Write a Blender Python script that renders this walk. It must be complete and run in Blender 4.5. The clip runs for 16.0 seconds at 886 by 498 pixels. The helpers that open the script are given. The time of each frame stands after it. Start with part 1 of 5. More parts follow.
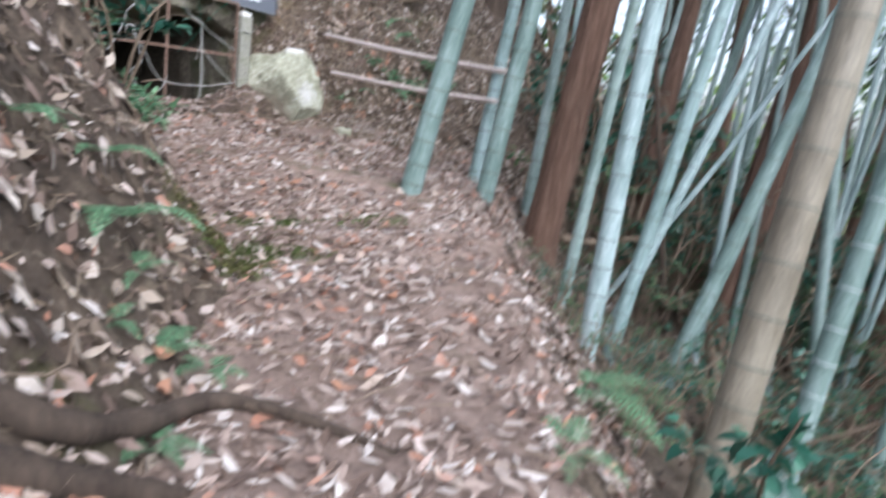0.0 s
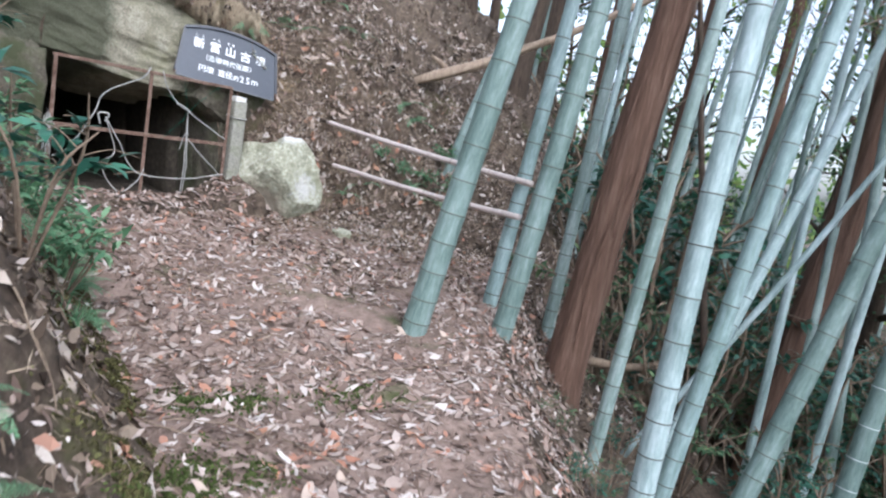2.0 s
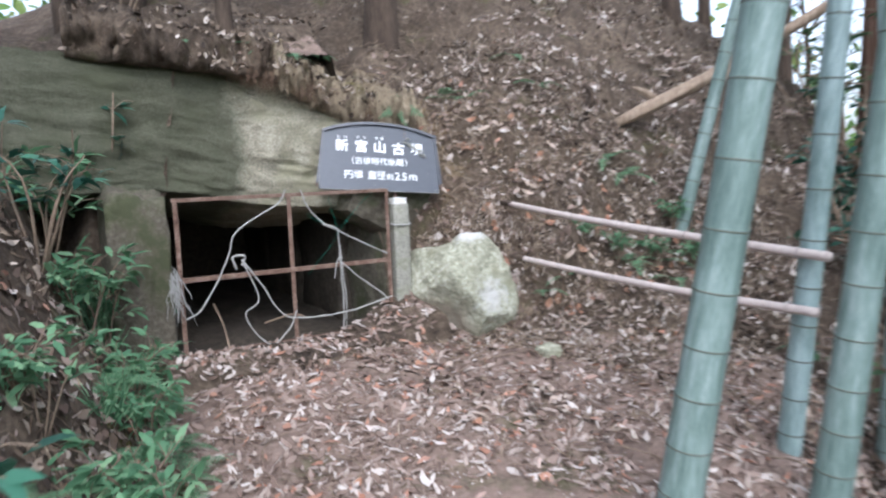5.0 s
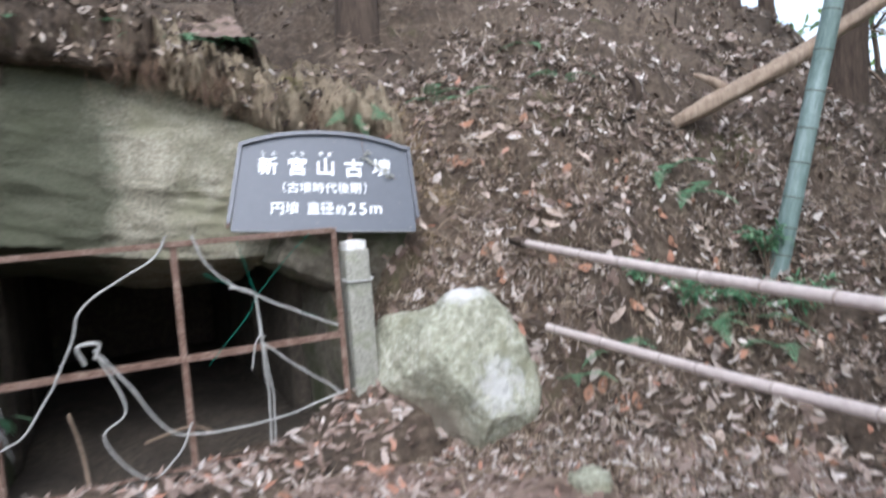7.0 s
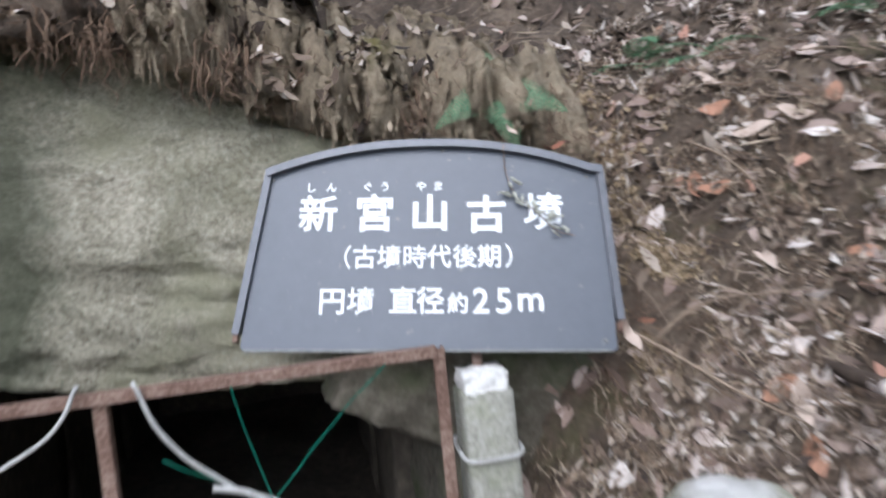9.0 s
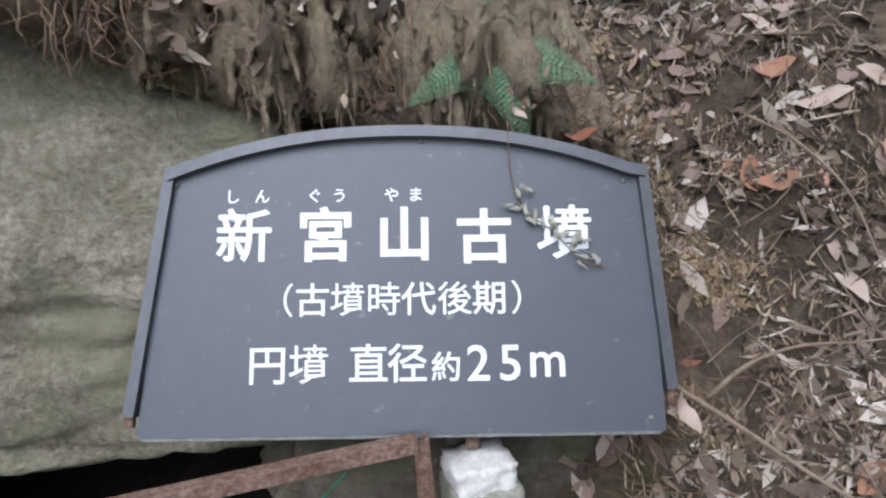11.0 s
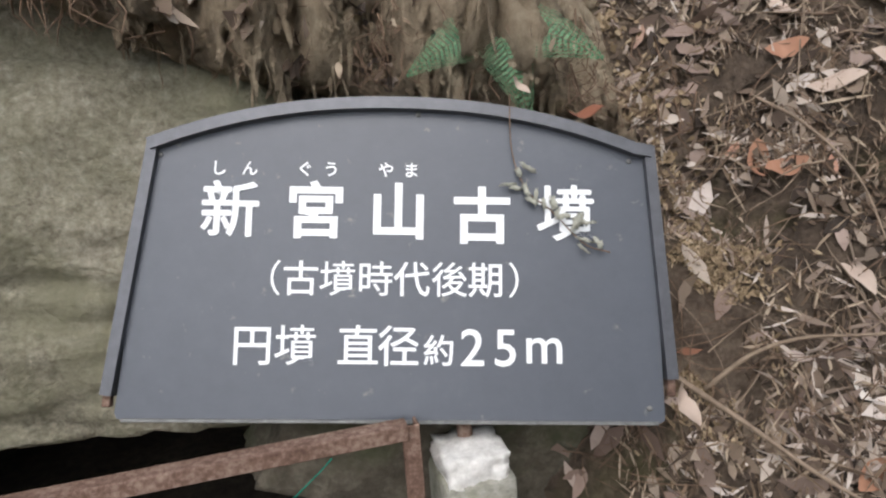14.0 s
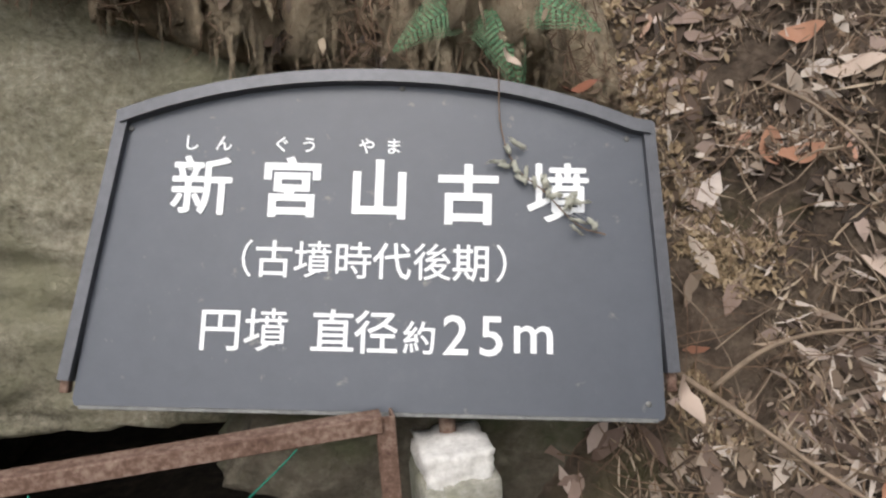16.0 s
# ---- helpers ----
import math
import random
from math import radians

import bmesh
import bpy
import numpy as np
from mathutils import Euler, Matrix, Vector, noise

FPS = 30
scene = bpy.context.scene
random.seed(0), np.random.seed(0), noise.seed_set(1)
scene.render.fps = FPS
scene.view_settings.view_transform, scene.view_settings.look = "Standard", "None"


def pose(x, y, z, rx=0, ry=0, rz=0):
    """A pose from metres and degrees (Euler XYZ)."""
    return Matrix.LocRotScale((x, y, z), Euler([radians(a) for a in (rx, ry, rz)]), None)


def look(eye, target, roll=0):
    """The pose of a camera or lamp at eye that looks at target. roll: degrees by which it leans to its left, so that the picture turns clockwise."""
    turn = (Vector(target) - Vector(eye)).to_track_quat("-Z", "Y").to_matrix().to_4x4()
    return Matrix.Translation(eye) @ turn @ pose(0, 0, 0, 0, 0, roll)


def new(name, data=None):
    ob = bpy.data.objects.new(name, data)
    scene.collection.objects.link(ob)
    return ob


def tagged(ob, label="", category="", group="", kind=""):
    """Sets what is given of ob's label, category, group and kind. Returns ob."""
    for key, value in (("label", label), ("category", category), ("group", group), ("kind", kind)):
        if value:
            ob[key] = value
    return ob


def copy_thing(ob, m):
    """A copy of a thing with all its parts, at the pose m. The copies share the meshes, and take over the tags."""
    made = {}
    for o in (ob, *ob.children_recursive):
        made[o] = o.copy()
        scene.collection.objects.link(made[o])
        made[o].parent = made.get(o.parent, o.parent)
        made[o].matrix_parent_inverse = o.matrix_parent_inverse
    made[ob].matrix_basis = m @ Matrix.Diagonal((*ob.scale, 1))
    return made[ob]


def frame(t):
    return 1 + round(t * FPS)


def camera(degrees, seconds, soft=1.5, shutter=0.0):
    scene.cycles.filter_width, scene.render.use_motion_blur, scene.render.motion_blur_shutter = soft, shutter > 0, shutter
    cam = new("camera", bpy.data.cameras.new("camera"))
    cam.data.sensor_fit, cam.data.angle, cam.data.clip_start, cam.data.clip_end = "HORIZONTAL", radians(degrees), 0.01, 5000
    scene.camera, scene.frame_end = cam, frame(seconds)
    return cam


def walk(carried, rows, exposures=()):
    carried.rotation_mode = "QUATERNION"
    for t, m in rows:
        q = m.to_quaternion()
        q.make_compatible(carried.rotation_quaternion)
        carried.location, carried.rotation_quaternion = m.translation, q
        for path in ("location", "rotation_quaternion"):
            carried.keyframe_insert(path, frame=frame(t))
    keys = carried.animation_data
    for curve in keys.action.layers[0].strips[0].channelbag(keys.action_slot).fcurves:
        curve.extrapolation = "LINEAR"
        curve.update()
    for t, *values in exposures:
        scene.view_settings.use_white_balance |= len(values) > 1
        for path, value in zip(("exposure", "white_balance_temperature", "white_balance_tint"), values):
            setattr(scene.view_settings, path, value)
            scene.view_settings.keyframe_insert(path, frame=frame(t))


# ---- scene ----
cam = camera(65.1, 16.0, soft=2.2, shutter=0.7)
PATH = [
    (0, (0.248, -0.053, 1.06), (0.232, 1.9, 0.63), 7.7),
    (0.5, (0.206, 0.057, 1.173), (0.354, 2.037, 0.934), 11.8),
    (1, (0.359, 0.385, 1.273), (0.45, 2.376, 1.111), 7.7),
    (1.5, (0.314, 0.658, 1.393), (0.263, 2.645, 1.174), 5.6),
    (2, (0.118, 0.996, 1.525), (0.057, 2.973, 1.229), 9.8),
    (2.5, (0.091, 1.23, 1.617), (0.068, 3.199, 1.267), 8.3),
    (3, (0.162, 1.531, 1.71), (-0.138, 3.49, 1.444), 1.3),
    (3.5, (0.056, 1.746, 1.799), (-0.283, 3.702, 1.557), -0.5),
    (4, (-0.022, 1.901, 1.835), (-0.231, 3.878, 1.614), 1.3),
    (4.5, (0.024, 2.279, 1.789), (-0.472, 4.207, 1.593), -0.6),
    (4.7, (0.042, 2.453, 1.797), (-0.571, 4.346, 1.596), -1.1),
    (6.8, (-0.299, 4.361, 1.721), (-1.226, 6.12, 1.502), -5.0),
    (7, (-0.32, 4.528, 1.762), (-1.156, 6.341, 1.644), -4.7),
    (7.5, (-0.402, 4.983, 1.745), (-1.321, 6.759, 1.683), -5.5),
    (8, (-0.7, 5.456, 1.845), (-1.719, 7.167, 1.654), -6.3),
    (8.5, (-0.899, 5.913, 2.006), (-2.078, 7.508, 1.749), -7.6),
    (9, (-1.194, 6.226, 2.046), (-2.473, 7.758, 1.914), -5.6),
    (9.2, (-1.283, 6.357, 2.07), (-2.586, 7.87, 1.952), -6.2),
    (11.3, (-1.563, 6.643, 2.253), (-2.729, 8.209, 1.82), -5.4),
    (11.5, (-1.566, 6.646, 2.25), (-2.731, 8.21, 1.808), -5.0),
    (12, (-1.581, 6.649, 2.251), (-2.728, 8.222, 1.79), -4.2),
    (12.5, (-1.578, 6.66, 2.247), (-2.724, 8.232, 1.782), -4.1),
    (13, (-1.587, 6.665, 2.24), (-2.73, 8.238, 1.773), -4.0),
    (13.5, (-1.596, 6.671, 2.236), (-2.749, 8.237, 1.769), -3.8),
    (14, (-1.596, 6.679, 2.24), (-2.757, 8.238, 1.77), -4.1),
    (14.5, (-1.603, 6.686, 2.232), (-2.774, 8.241, 1.773), -4.3),
    (15, (-1.607, 6.681, 2.227), (-2.783, 8.235, 1.778), -3.6),
    (15.5, (-1.603, 6.727, 2.191), (-2.792, 8.278, 1.767), -3.6),
    (16, (-1.586, 6.763, 2.145), (-2.803, 8.301, 1.753), -3.9),
]
walk(cam, [(t, look(eye, target, roll)) for t, eye, target, roll in PATH],
     [(0, 1.47, 5720, 11), (3.5, 1.4, 5650, 11), (7, 1.4, 5680, 11), (9, 1.29, 5620, 11), (11.5, 0.94, 5780, 11), (13, 0.93, 6080, 11), (16, 0.93, 6550, 11)])

# ---- world, sun, exposure ----
world = bpy.data.worlds.new("world")
scene.world = world
world.use_nodes = True
wn = world.node_tree
sky = wn.nodes.new("ShaderNodeTexSky")
sky.sky_type, sky.sun_disc = "NISHITA", False
sky.sun_elevation, sky.sun_rotation = radians(52), radians(150)
sky.air_density, sky.dust_density, sky.ozone_density = 1.0, 3.0, 1.0
wn.nodes["Background"].inputs["Strength"].default_value = 0.15
overcast = wn.nodes.new("ShaderNodeHueSaturation")
overcast.inputs["Saturation"].default_value = 0.45
wn.links.new(sky.outputs["Color"], overcast.inputs["Color"])
wn.links.new(overcast.outputs["Color"], wn.nodes["Background"].inputs["Color"])
sun_data = bpy.data.lights.new("sun", "SUN")
sun_data.energy, sun_data.angle, sun_data.color = 0.9, radians(60), (1.0, 0.99, 0.97)
sun = new("sun", sun_data)
sun.matrix_world = look((6, -10, 14), (0, 6, 0))


# ---- materials ----
def material(name, rough=0.8, metal=0.0, spec=0.3):
    m = bpy.data.materials.new(name)
    m.use_nodes = True
    b = m.node_tree.nodes["Principled BSDF"]
    b.inputs["Roughness"].default_value, b.inputs["Metallic"].default_value = rough, metal
    b.inputs["Specular IOR Level"].default_value = spec
    return m, m.node_tree, b


def ramp(nt, stops, mode="LINEAR"):
    r = nt.nodes.new("ShaderNodeValToRGB")
    r.color_ramp.interpolation = mode
    while len(r.color_ramp.elements) < len(stops):
        r.color_ramp.elements.new(0.5)
    for e, (p, c) in zip(r.color_ramp.elements, stops):
        e.position, e.color = p, (*c, 1)
    return r


def coords(nt, scale=(1, 1, 1)):
    t, m = nt.nodes.new("ShaderNodeTexCoord"), nt.nodes.new("ShaderNodeMapping")
    m.inputs["Scale"].default_value = scale
    nt.links.new(t.outputs["Object"], m.inputs["Vector"])
    return m.outputs["Vector"]


def noise_tex(nt, vec, scale, detail=6.0, rough=0.6, distort=0.0):
    n = nt.nodes.new("ShaderNodeTexNoise")
    n.inputs["Scale"].default_value, n.inputs["Detail"].default_value = scale, detail
    n.inputs["Roughness"].default_value, n.inputs["Distortion"].default_value = rough, distort
    nt.links.new(vec, n.inputs["Vector"])
    return n.outputs["Fac"]


def mixed(nt, fac, a, b, mode="MIX"):
    m = nt.nodes.new("ShaderNodeMix")
    m.data_type, m.blend_type = "RGBA", mode
    for s, v in ((0, fac), (6, a), (7, b)):
        if isinstance(v, (int, float)):
            m.inputs[s].default_value = v
        elif isinstance(v, tuple):
            m.inputs[s].default_value = (*v, 1)
        else:
            nt.links.new(v, m.inputs[s])
    return m.outputs[2]


def bumped(nt, b, height, strength, distance):
    n = nt.nodes.new("ShaderNodeBump")
    n.inputs["Strength"].default_value, n.inputs["Distance"].default_value = strength, distance
    nt.links.new(height, n.inputs["Height"])
    nt.links.new(n.outputs["Normal"], b.inputs["Normal"])


def surface(name, stops, scale, scale2, fine, rough=0.85, metal=0.0, spec=0.25, stretch=(1, 1, 1), bump=0.5, depth=0.01, patch=None, moss=None):
    """Two noises mixed into a ramp of base colours, fine relief, and patches of a second colour."""
    m, nt, b = material(name, rough, metal, spec)
    v = coords(nt, stretch)
    big, small = noise_tex(nt, v, scale), noise_tex(nt, v, scale2, 8.0, 0.7)
    mm = nt.nodes.new("ShaderNodeMath")
    mm.operation = "MULTIPLY_ADD"
    nt.links.new(small, mm.inputs[0])
    mm.inputs[1].default_value = 0.6
    hm = nt.nodes.new("ShaderNodeMath")
    hm.operation = "MULTIPLY"
    nt.links.new(big, hm.inputs[0])
    hm.inputs[1].default_value = 0.4
    nt.links.new(hm.outputs[0], mm.inputs[2])
    r = ramp(nt, stops)
    nt.links.new(mm.outputs[0], r.inputs["Fac"])
    col = r.outputs["Color"]
    if patch:
        colour, pscale, lo, hi = patch
        pn = ramp(nt, [(lo, (0, 0, 0)), (hi, (1, 1, 1))])
        nt.links.new(noise_tex(nt, coords(nt), pscale, 5.0, 0.65), pn.inputs["Fac"])
        col = mixed(nt, pn.outputs["Color"], col, colour)
    if moss:
        tone, x0, x1 = moss
        sep, mr = nt.nodes.new("ShaderNodeSeparateXYZ"), nt.nodes.new("ShaderNodeMapRange")
        nt.links.new(coords(nt), sep.inputs[0])
        wob = nt.nodes.new("ShaderNodeMath")
        wob.operation = "MULTIPLY_ADD"
        nt.links.new(noise_tex(nt, coords(nt), 3.0, 6.0), wob.inputs[0])
        wob.inputs[1].default_value = 0.6
        nt.links.new(sep.outputs[0], wob.inputs[2])
        nt.links.new(wob.outputs[0], mr.inputs["Value"])
        mr.inputs["From Min"].default_value, mr.inputs["From Max"].default_value = x0 + 0.3, x1 + 0.3
        mr.inputs["To Min"].default_value, mr.inputs["To Max"].default_value = 0.85, 0.0
        col = mixed(nt, mr.outputs[0], col, tone)
    nt.links.new(col, b.inputs["Base Color"])
    bumped(nt, b, noise_tex(nt, v, fine, 8.0, 0.7), bump, depth)
    return m


def islands(name, stops, rough=0.7, spec=0.3, translucent=0.0):
    """Each leaf takes one colour of the ramp."""
    m, nt, b = material(name, rough, 0.0, spec)
    g = nt.nodes.new("ShaderNodeNewGeometry")
    r = ramp(nt, stops)
    nt.links.new(g.outputs["Random Per Island"], r.inputs["Fac"])
    v = noise_tex(nt, coords(nt), 60.0, 4.0)
    col = mixed(nt, 0.35, r.outputs["Color"], mixed(nt, v, (0.35, 0.3, 0.25), (1, 1, 1)), "MULTIPLY")
    nt.links.new(col, b.inputs["Base Color"])
    if translucent:
        t, s = nt.nodes.new("ShaderNodeBsdfTranslucent"), nt.nodes.new("ShaderNodeMixShader")
        nt.links.new(col, t.inputs["Color"])
        s.inputs[0].default_value = translucent
        nt.links.new(b.outputs[0], s.inputs[1])
        nt.links.new(t.outputs[0], s.inputs[2])
        nt.links.new(s.outputs[0], nt.nodes["Material Output"].inputs["Surface"])
    return m


def culm_material(name, low, mid, high):
    """Bamboo skin: mottled along the culm, each culm a little different, with a waxy bloom."""
    m, nt, b = material(name, 0.45, 0.0, 0.4)
    v = coords(nt, (1, 1, 0.25))
    a, c = noise_tex(nt, v, 4.0, 6.0), noise_tex(nt, coords(nt, (6, 6, 1.2)), 6.0, 8.0, 0.75)
    r = ramp(nt, [(0.38, low), (0.5, mid), (0.62, high)])
    nt.links.new(mixed(nt, 0.5, a, c), r.inputs["Fac"])
    o = nt.nodes.new("ShaderNodeObjectInfo")
    vr = ramp(nt, [(0.0, (0.72, 0.78, 0.75)), (1.0, (1.12, 1.1, 1.08))])
    nt.links.new(o.outputs["Random"], vr.inputs["Fac"])
    nt.links.new(mixed(nt, 1.0, r.outputs["Color"], vr.outputs["Color"], "MULTIPLY"), b.inputs["Base Color"])
    rr = ramp(nt, [(0.3, (0.35, 0.35, 0.35)), (0.7, (0.65, 0.65, 0.65))])
    nt.links.new(c, rr.inputs["Fac"])
    nt.links.new(rr.outputs["Color"], b.inputs["Roughness"])
    bumped(nt, b, noise_tex(nt, coords(nt, (30, 30, 1)), 8.0, 4.0), 0.15, 0.002)
    return m


M_soil = surface("soil", [(0.28, (0.075, 0.052, 0.042)), (0.5, (0.24, 0.172, 0.138)), (0.72, (0.42, 0.315, 0.26))], 1.3, 14.0, 55.0, 0.95, bump=0.9, depth=0.02,
                 patch=((0.075, 0.085, 0.03), 1.1, 0.6, 0.72))
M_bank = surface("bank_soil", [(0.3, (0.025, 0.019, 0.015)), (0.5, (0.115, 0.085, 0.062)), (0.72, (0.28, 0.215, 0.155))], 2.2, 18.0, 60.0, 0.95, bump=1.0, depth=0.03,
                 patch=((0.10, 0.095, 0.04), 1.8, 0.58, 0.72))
M_lip = surface("overhang_soil", [(0.3, (0.1, 0.077, 0.052)), (0.5, (0.33, 0.26, 0.178)), (0.7, (0.56, 0.465, 0.335))], 3.2, 22.0, 70.0, 0.95, bump=1.0, depth=0.03,
                patch=((0.2, 0.17, 0.07), 2.6, 0.6, 0.72))
M_stone = surface("granite", [(0.38, (0.148, 0.132, 0.094)), (0.5, (0.31, 0.282, 0.21)), (0.62, (0.51, 0.465, 0.365))], 4.0, 62.0, 46.0, 0.92, bump=1.0, depth=0.024,
                  patch=((0.24, 0.228, 0.148), 2.6, 0.47, 0.66), moss=((0.057, 0.063, 0.037), 0.27, 0.46))
M_boulder = surface("boulder_stone", [(0.36, (0.18, 0.175, 0.125)), (0.5, (0.375, 0.37, 0.275)), (0.62, (0.58, 0.57, 0.47))], 7.0, 34.0, 40.0, 0.9, bump=1.0, depth=0.02,
                    patch=((0.27, 0.265, 0.18), 4.0, 0.5, 0.64))
nt = M_boulder.node_tree
base = nt.nodes["Principled BSDF"].inputs["Base Color"]


def blotch(spot, lo, hi, tone, wobble=0.3, scale=7.0):
    """A patch of another colour round a spot, ragged at its edge."""
    far = nt.nodes.new("ShaderNodeVectorMath")
    far.operation = "DISTANCE"
    nt.links.new(coords(nt), far.inputs[0])
    far.inputs[1].default_value = spot
    add = nt.nodes.new("ShaderNodeMath")
    add.operation = "MULTIPLY_ADD"
    nt.links.new(noise_tex(nt, coords(nt), scale, 9.0, 0.7), add.inputs[0])
    add.inputs[1].default_value = wobble
    nt.links.new(far.outputs["Value"], add.inputs[2])
    edge = ramp(nt, [(0.0, (1, 1, 1)), (lo + wobble * 0.5, (0.85, 0.85, 0.85)), (hi + wobble * 0.5, (0, 0, 0))])
    nt.links.new(add.outputs[0], edge.inputs["Fac"])
    nt.links.new(mixed(nt, edge.outputs["Color"], base.links[0].from_socket, tone), base)


blotch((-0.3, -0.3, -0.36), 0.3, 0.42, (0.235, 0.19, 0.145), 0.25, 5.0)
blotch((0.05, -0.05, 0.5), 0.09, 0.17, (0.68, 0.66, 0.63), 0.24, 12.0)
blotch((0.2, -0.28, 0.0), 0.05, 0.16, (0.58, 0.57, 0.54), 0.5, 14.0)
# Stone and earth inside the tomb: the chamber's shade is put into the colour.
M_shadestone = surface("shaded_chamber_stone", [(0.3, (0.02, 0.017, 0.013)), (0.5, (0.062, 0.05, 0.038)), (0.7, (0.13, 0.11, 0.08))], 2.0, 20.0, 30.0, 0.9, bump=0.6, depth=0.015)
M_jamb = surface("jamb_granite", [(0.34, (0.06, 0.052, 0.038)), (0.5, (0.13, 0.112, 0.084)), (0.66, (0.23, 0.2, 0.155))], 3.0, 30.0, 34.0, 0.92, bump=0.9, depth=0.02, patch=((0.075, 0.08, 0.042), 3.0, 0.46, 0.62))
M_rust = surface("rusty_iron", [(0.34, (0.06, 0.034, 0.025)), (0.48, (0.15, 0.092, 0.068)), (0.64, (0.3, 0.22, 0.175))], 14.0, 90.0, 140.0, 0.85, 0.1, bump=0.6, depth=0.002)
M_concrete = surface("weathered_concrete", [(0.34, (0.12, 0.115, 0.09)), (0.5, (0.26, 0.25, 0.21)), (0.66, (0.42, 0.4, 0.35))], 5.0, 60.0, 130.0, 0.9, bump=0.6, depth=0.004,
                     patch=((0.15, 0.16, 0.09), 5.0, 0.52, 0.7))
M_chipped = surface("chipped_mortar", [(0.3, (0.45, 0.43, 0.39)), (0.6, (0.8, 0.78, 0.74))], 20.0, 90.0, 160.0, 0.95, bump=0.8, depth=0.006)
M_board = surface("sign_paint", [(0.2, (0.043, 0.049, 0.062)), (0.55, (0.058, 0.065, 0.081)), (0.8, (0.078, 0.086, 0.102))], 3.0, 25.0, 90.0, 0.42, spec=0.5, bump=0.08, depth=0.001,
                  patch=((0.17, 0.17, 0.16), 30.0, 0.64, 0.74))
M_frame = surface("sign_frame_metal", [(0.3, (0.048, 0.05, 0.057)), (0.7, (0.095, 0.097, 0.108))], 8.0, 50.0, 120.0, 0.4, 0.3, 0.5, bump=0.1, depth=0.001)
M_white = surface("white_lettering", [(0.3, (0.74, 0.75, 0.76)), (0.7, (0.86, 0.87, 0.88))], 20.0, 80.0, 200.0, 0.5, bump=0.05, depth=0.0005)
M_edge = surface("pale_metal_edge", [(0.3, (0.08, 0.08, 0.078)), (0.7, (0.22, 0.22, 0.21))], 30.0, 90.0, 200.0, 0.5, 0.4, bump=0.1, depth=0.0005)
M_bark = surface("cedar_bark", [(0.28, (0.05, 0.03, 0.022)), (0.5, (0.145, 0.085, 0.06)), (0.75, (0.28, 0.185, 0.14))], 5.0, 16.0, 22.0, 0.95, stretch=(2.2, 2.2, 0.16), bump=1.0, depth=0.025)
M_darkbark = surface("dark_bark", [(0.3, (0.035, 0.025, 0.02)), (0.7, (0.13, 0.095, 0.07))], 5.0, 20.0, 40.0, 0.95, stretch=(2, 2, 0.3), bump=1.0, depth=0.015)
M_log = surface("bare_log", [(0.25, (0.14, 0.095, 0.065)), (0.55, (0.32, 0.24, 0.175)), (0.8, (0.5, 0.41, 0.32))], 3.0, 12.0, 30.0, 0.8, stretch=(3, 3, 0.5), bump=0.6, depth=0.01)
M_twig = surface("dry_twig", [(0.3, (0.1, 0.07, 0.05)), (0.7, (0.33, 0.25, 0.18))], 6.0, 30.0, 60.0, 0.9, bump=0.4, depth=0.003)
M_root = surface("root_fibre", [(0.3, (0.07, 0.045, 0.03)), (0.7, (0.27, 0.18, 0.12))], 6.0, 30.0, 60.0, 0.95, bump=0.4, depth=0.004)
M_rope = surface("grey_rope", [(0.3, (0.22, 0.212, 0.195)), (0.7, (0.5, 0.49, 0.46))], 30.0, 140.0, 220.0, 0.9, bump=0.8, depth=0.002)
M_string = surface("green_string", [(0.3, (0.0, 0.07, 0.045)), (0.7, (0.01, 0.17, 0.11))], 30.0, 90.0, 100.0, 0.6, bump=0.1, depth=0.001)
M_rail = surface("dry_bamboo_pole", [(0.3, (0.36, 0.29, 0.26)), (0.6, (0.58, 0.5, 0.46)), (0.8, (0.72, 0.65, 0.61))], 4.0, 30.0, 60.0, 0.6, stretch=(1, 1, 1), bump=0.2, depth=0.002)
M_railnode = surface("dry_bamboo_node", [(0.3, (0.25, 0.19, 0.16)), (0.7, (0.5, 0.43, 0.39))], 8.0, 40.0, 90.0, 0.75, bump=0.3, depth=0.002)
M_wire = surface("tie_wire", [(0.3, (0.3, 0.3, 0.3)), (0.7, (0.6, 0.6, 0.6))], 30.0, 90.0, 100.0, 0.5, 0.6, bump=0.1, depth=0.001)
M_culm = culm_material("bamboo_culm_skin", (0.13, 0.182, 0.165), (0.235, 0.3, 0.283), (0.4, 0.46, 0.455))
M_culm_pale = culm_material("bloomed_culm_skin", (0.17, 0.235, 0.225), (0.31, 0.39, 0.39), (0.48, 0.56, 0.58))
M_culm_tan = culm_material("dead_culm_skin", (0.14, 0.115, 0.085), (0.24, 0.2, 0.152), (0.34, 0.295, 0.235))
M_node = surface("culm_node", [(0.3, (0.05, 0.06, 0.045)), (0.7, (0.17, 0.18, 0.15))], 10.0, 60.0, 90.0, 0.7, bump=0.1, depth=0.001)
M_nodewhite = surface("white_culm_node", [(0.3, (0.4, 0.44, 0.43)), (0.7, (0.62, 0.66, 0.66))], 10.0, 60.0, 90.0, 0.7, bump=0.1, depth=0.001)
M_litter = islands("dead_leaves", [(0.0, (0.12, 0.08, 0.06)), (0.3, (0.22, 0.155, 0.125)), (0.55, (0.33, 0.25, 0.21)), (0.75, (0.44, 0.365, 0.32)), (0.9, (0.6, 0.54, 0.5)), (0.93, (0.36, 0.17, 0.11)), (1.0, (0.44, 0.25, 0.18))], 0.75, 0.3)
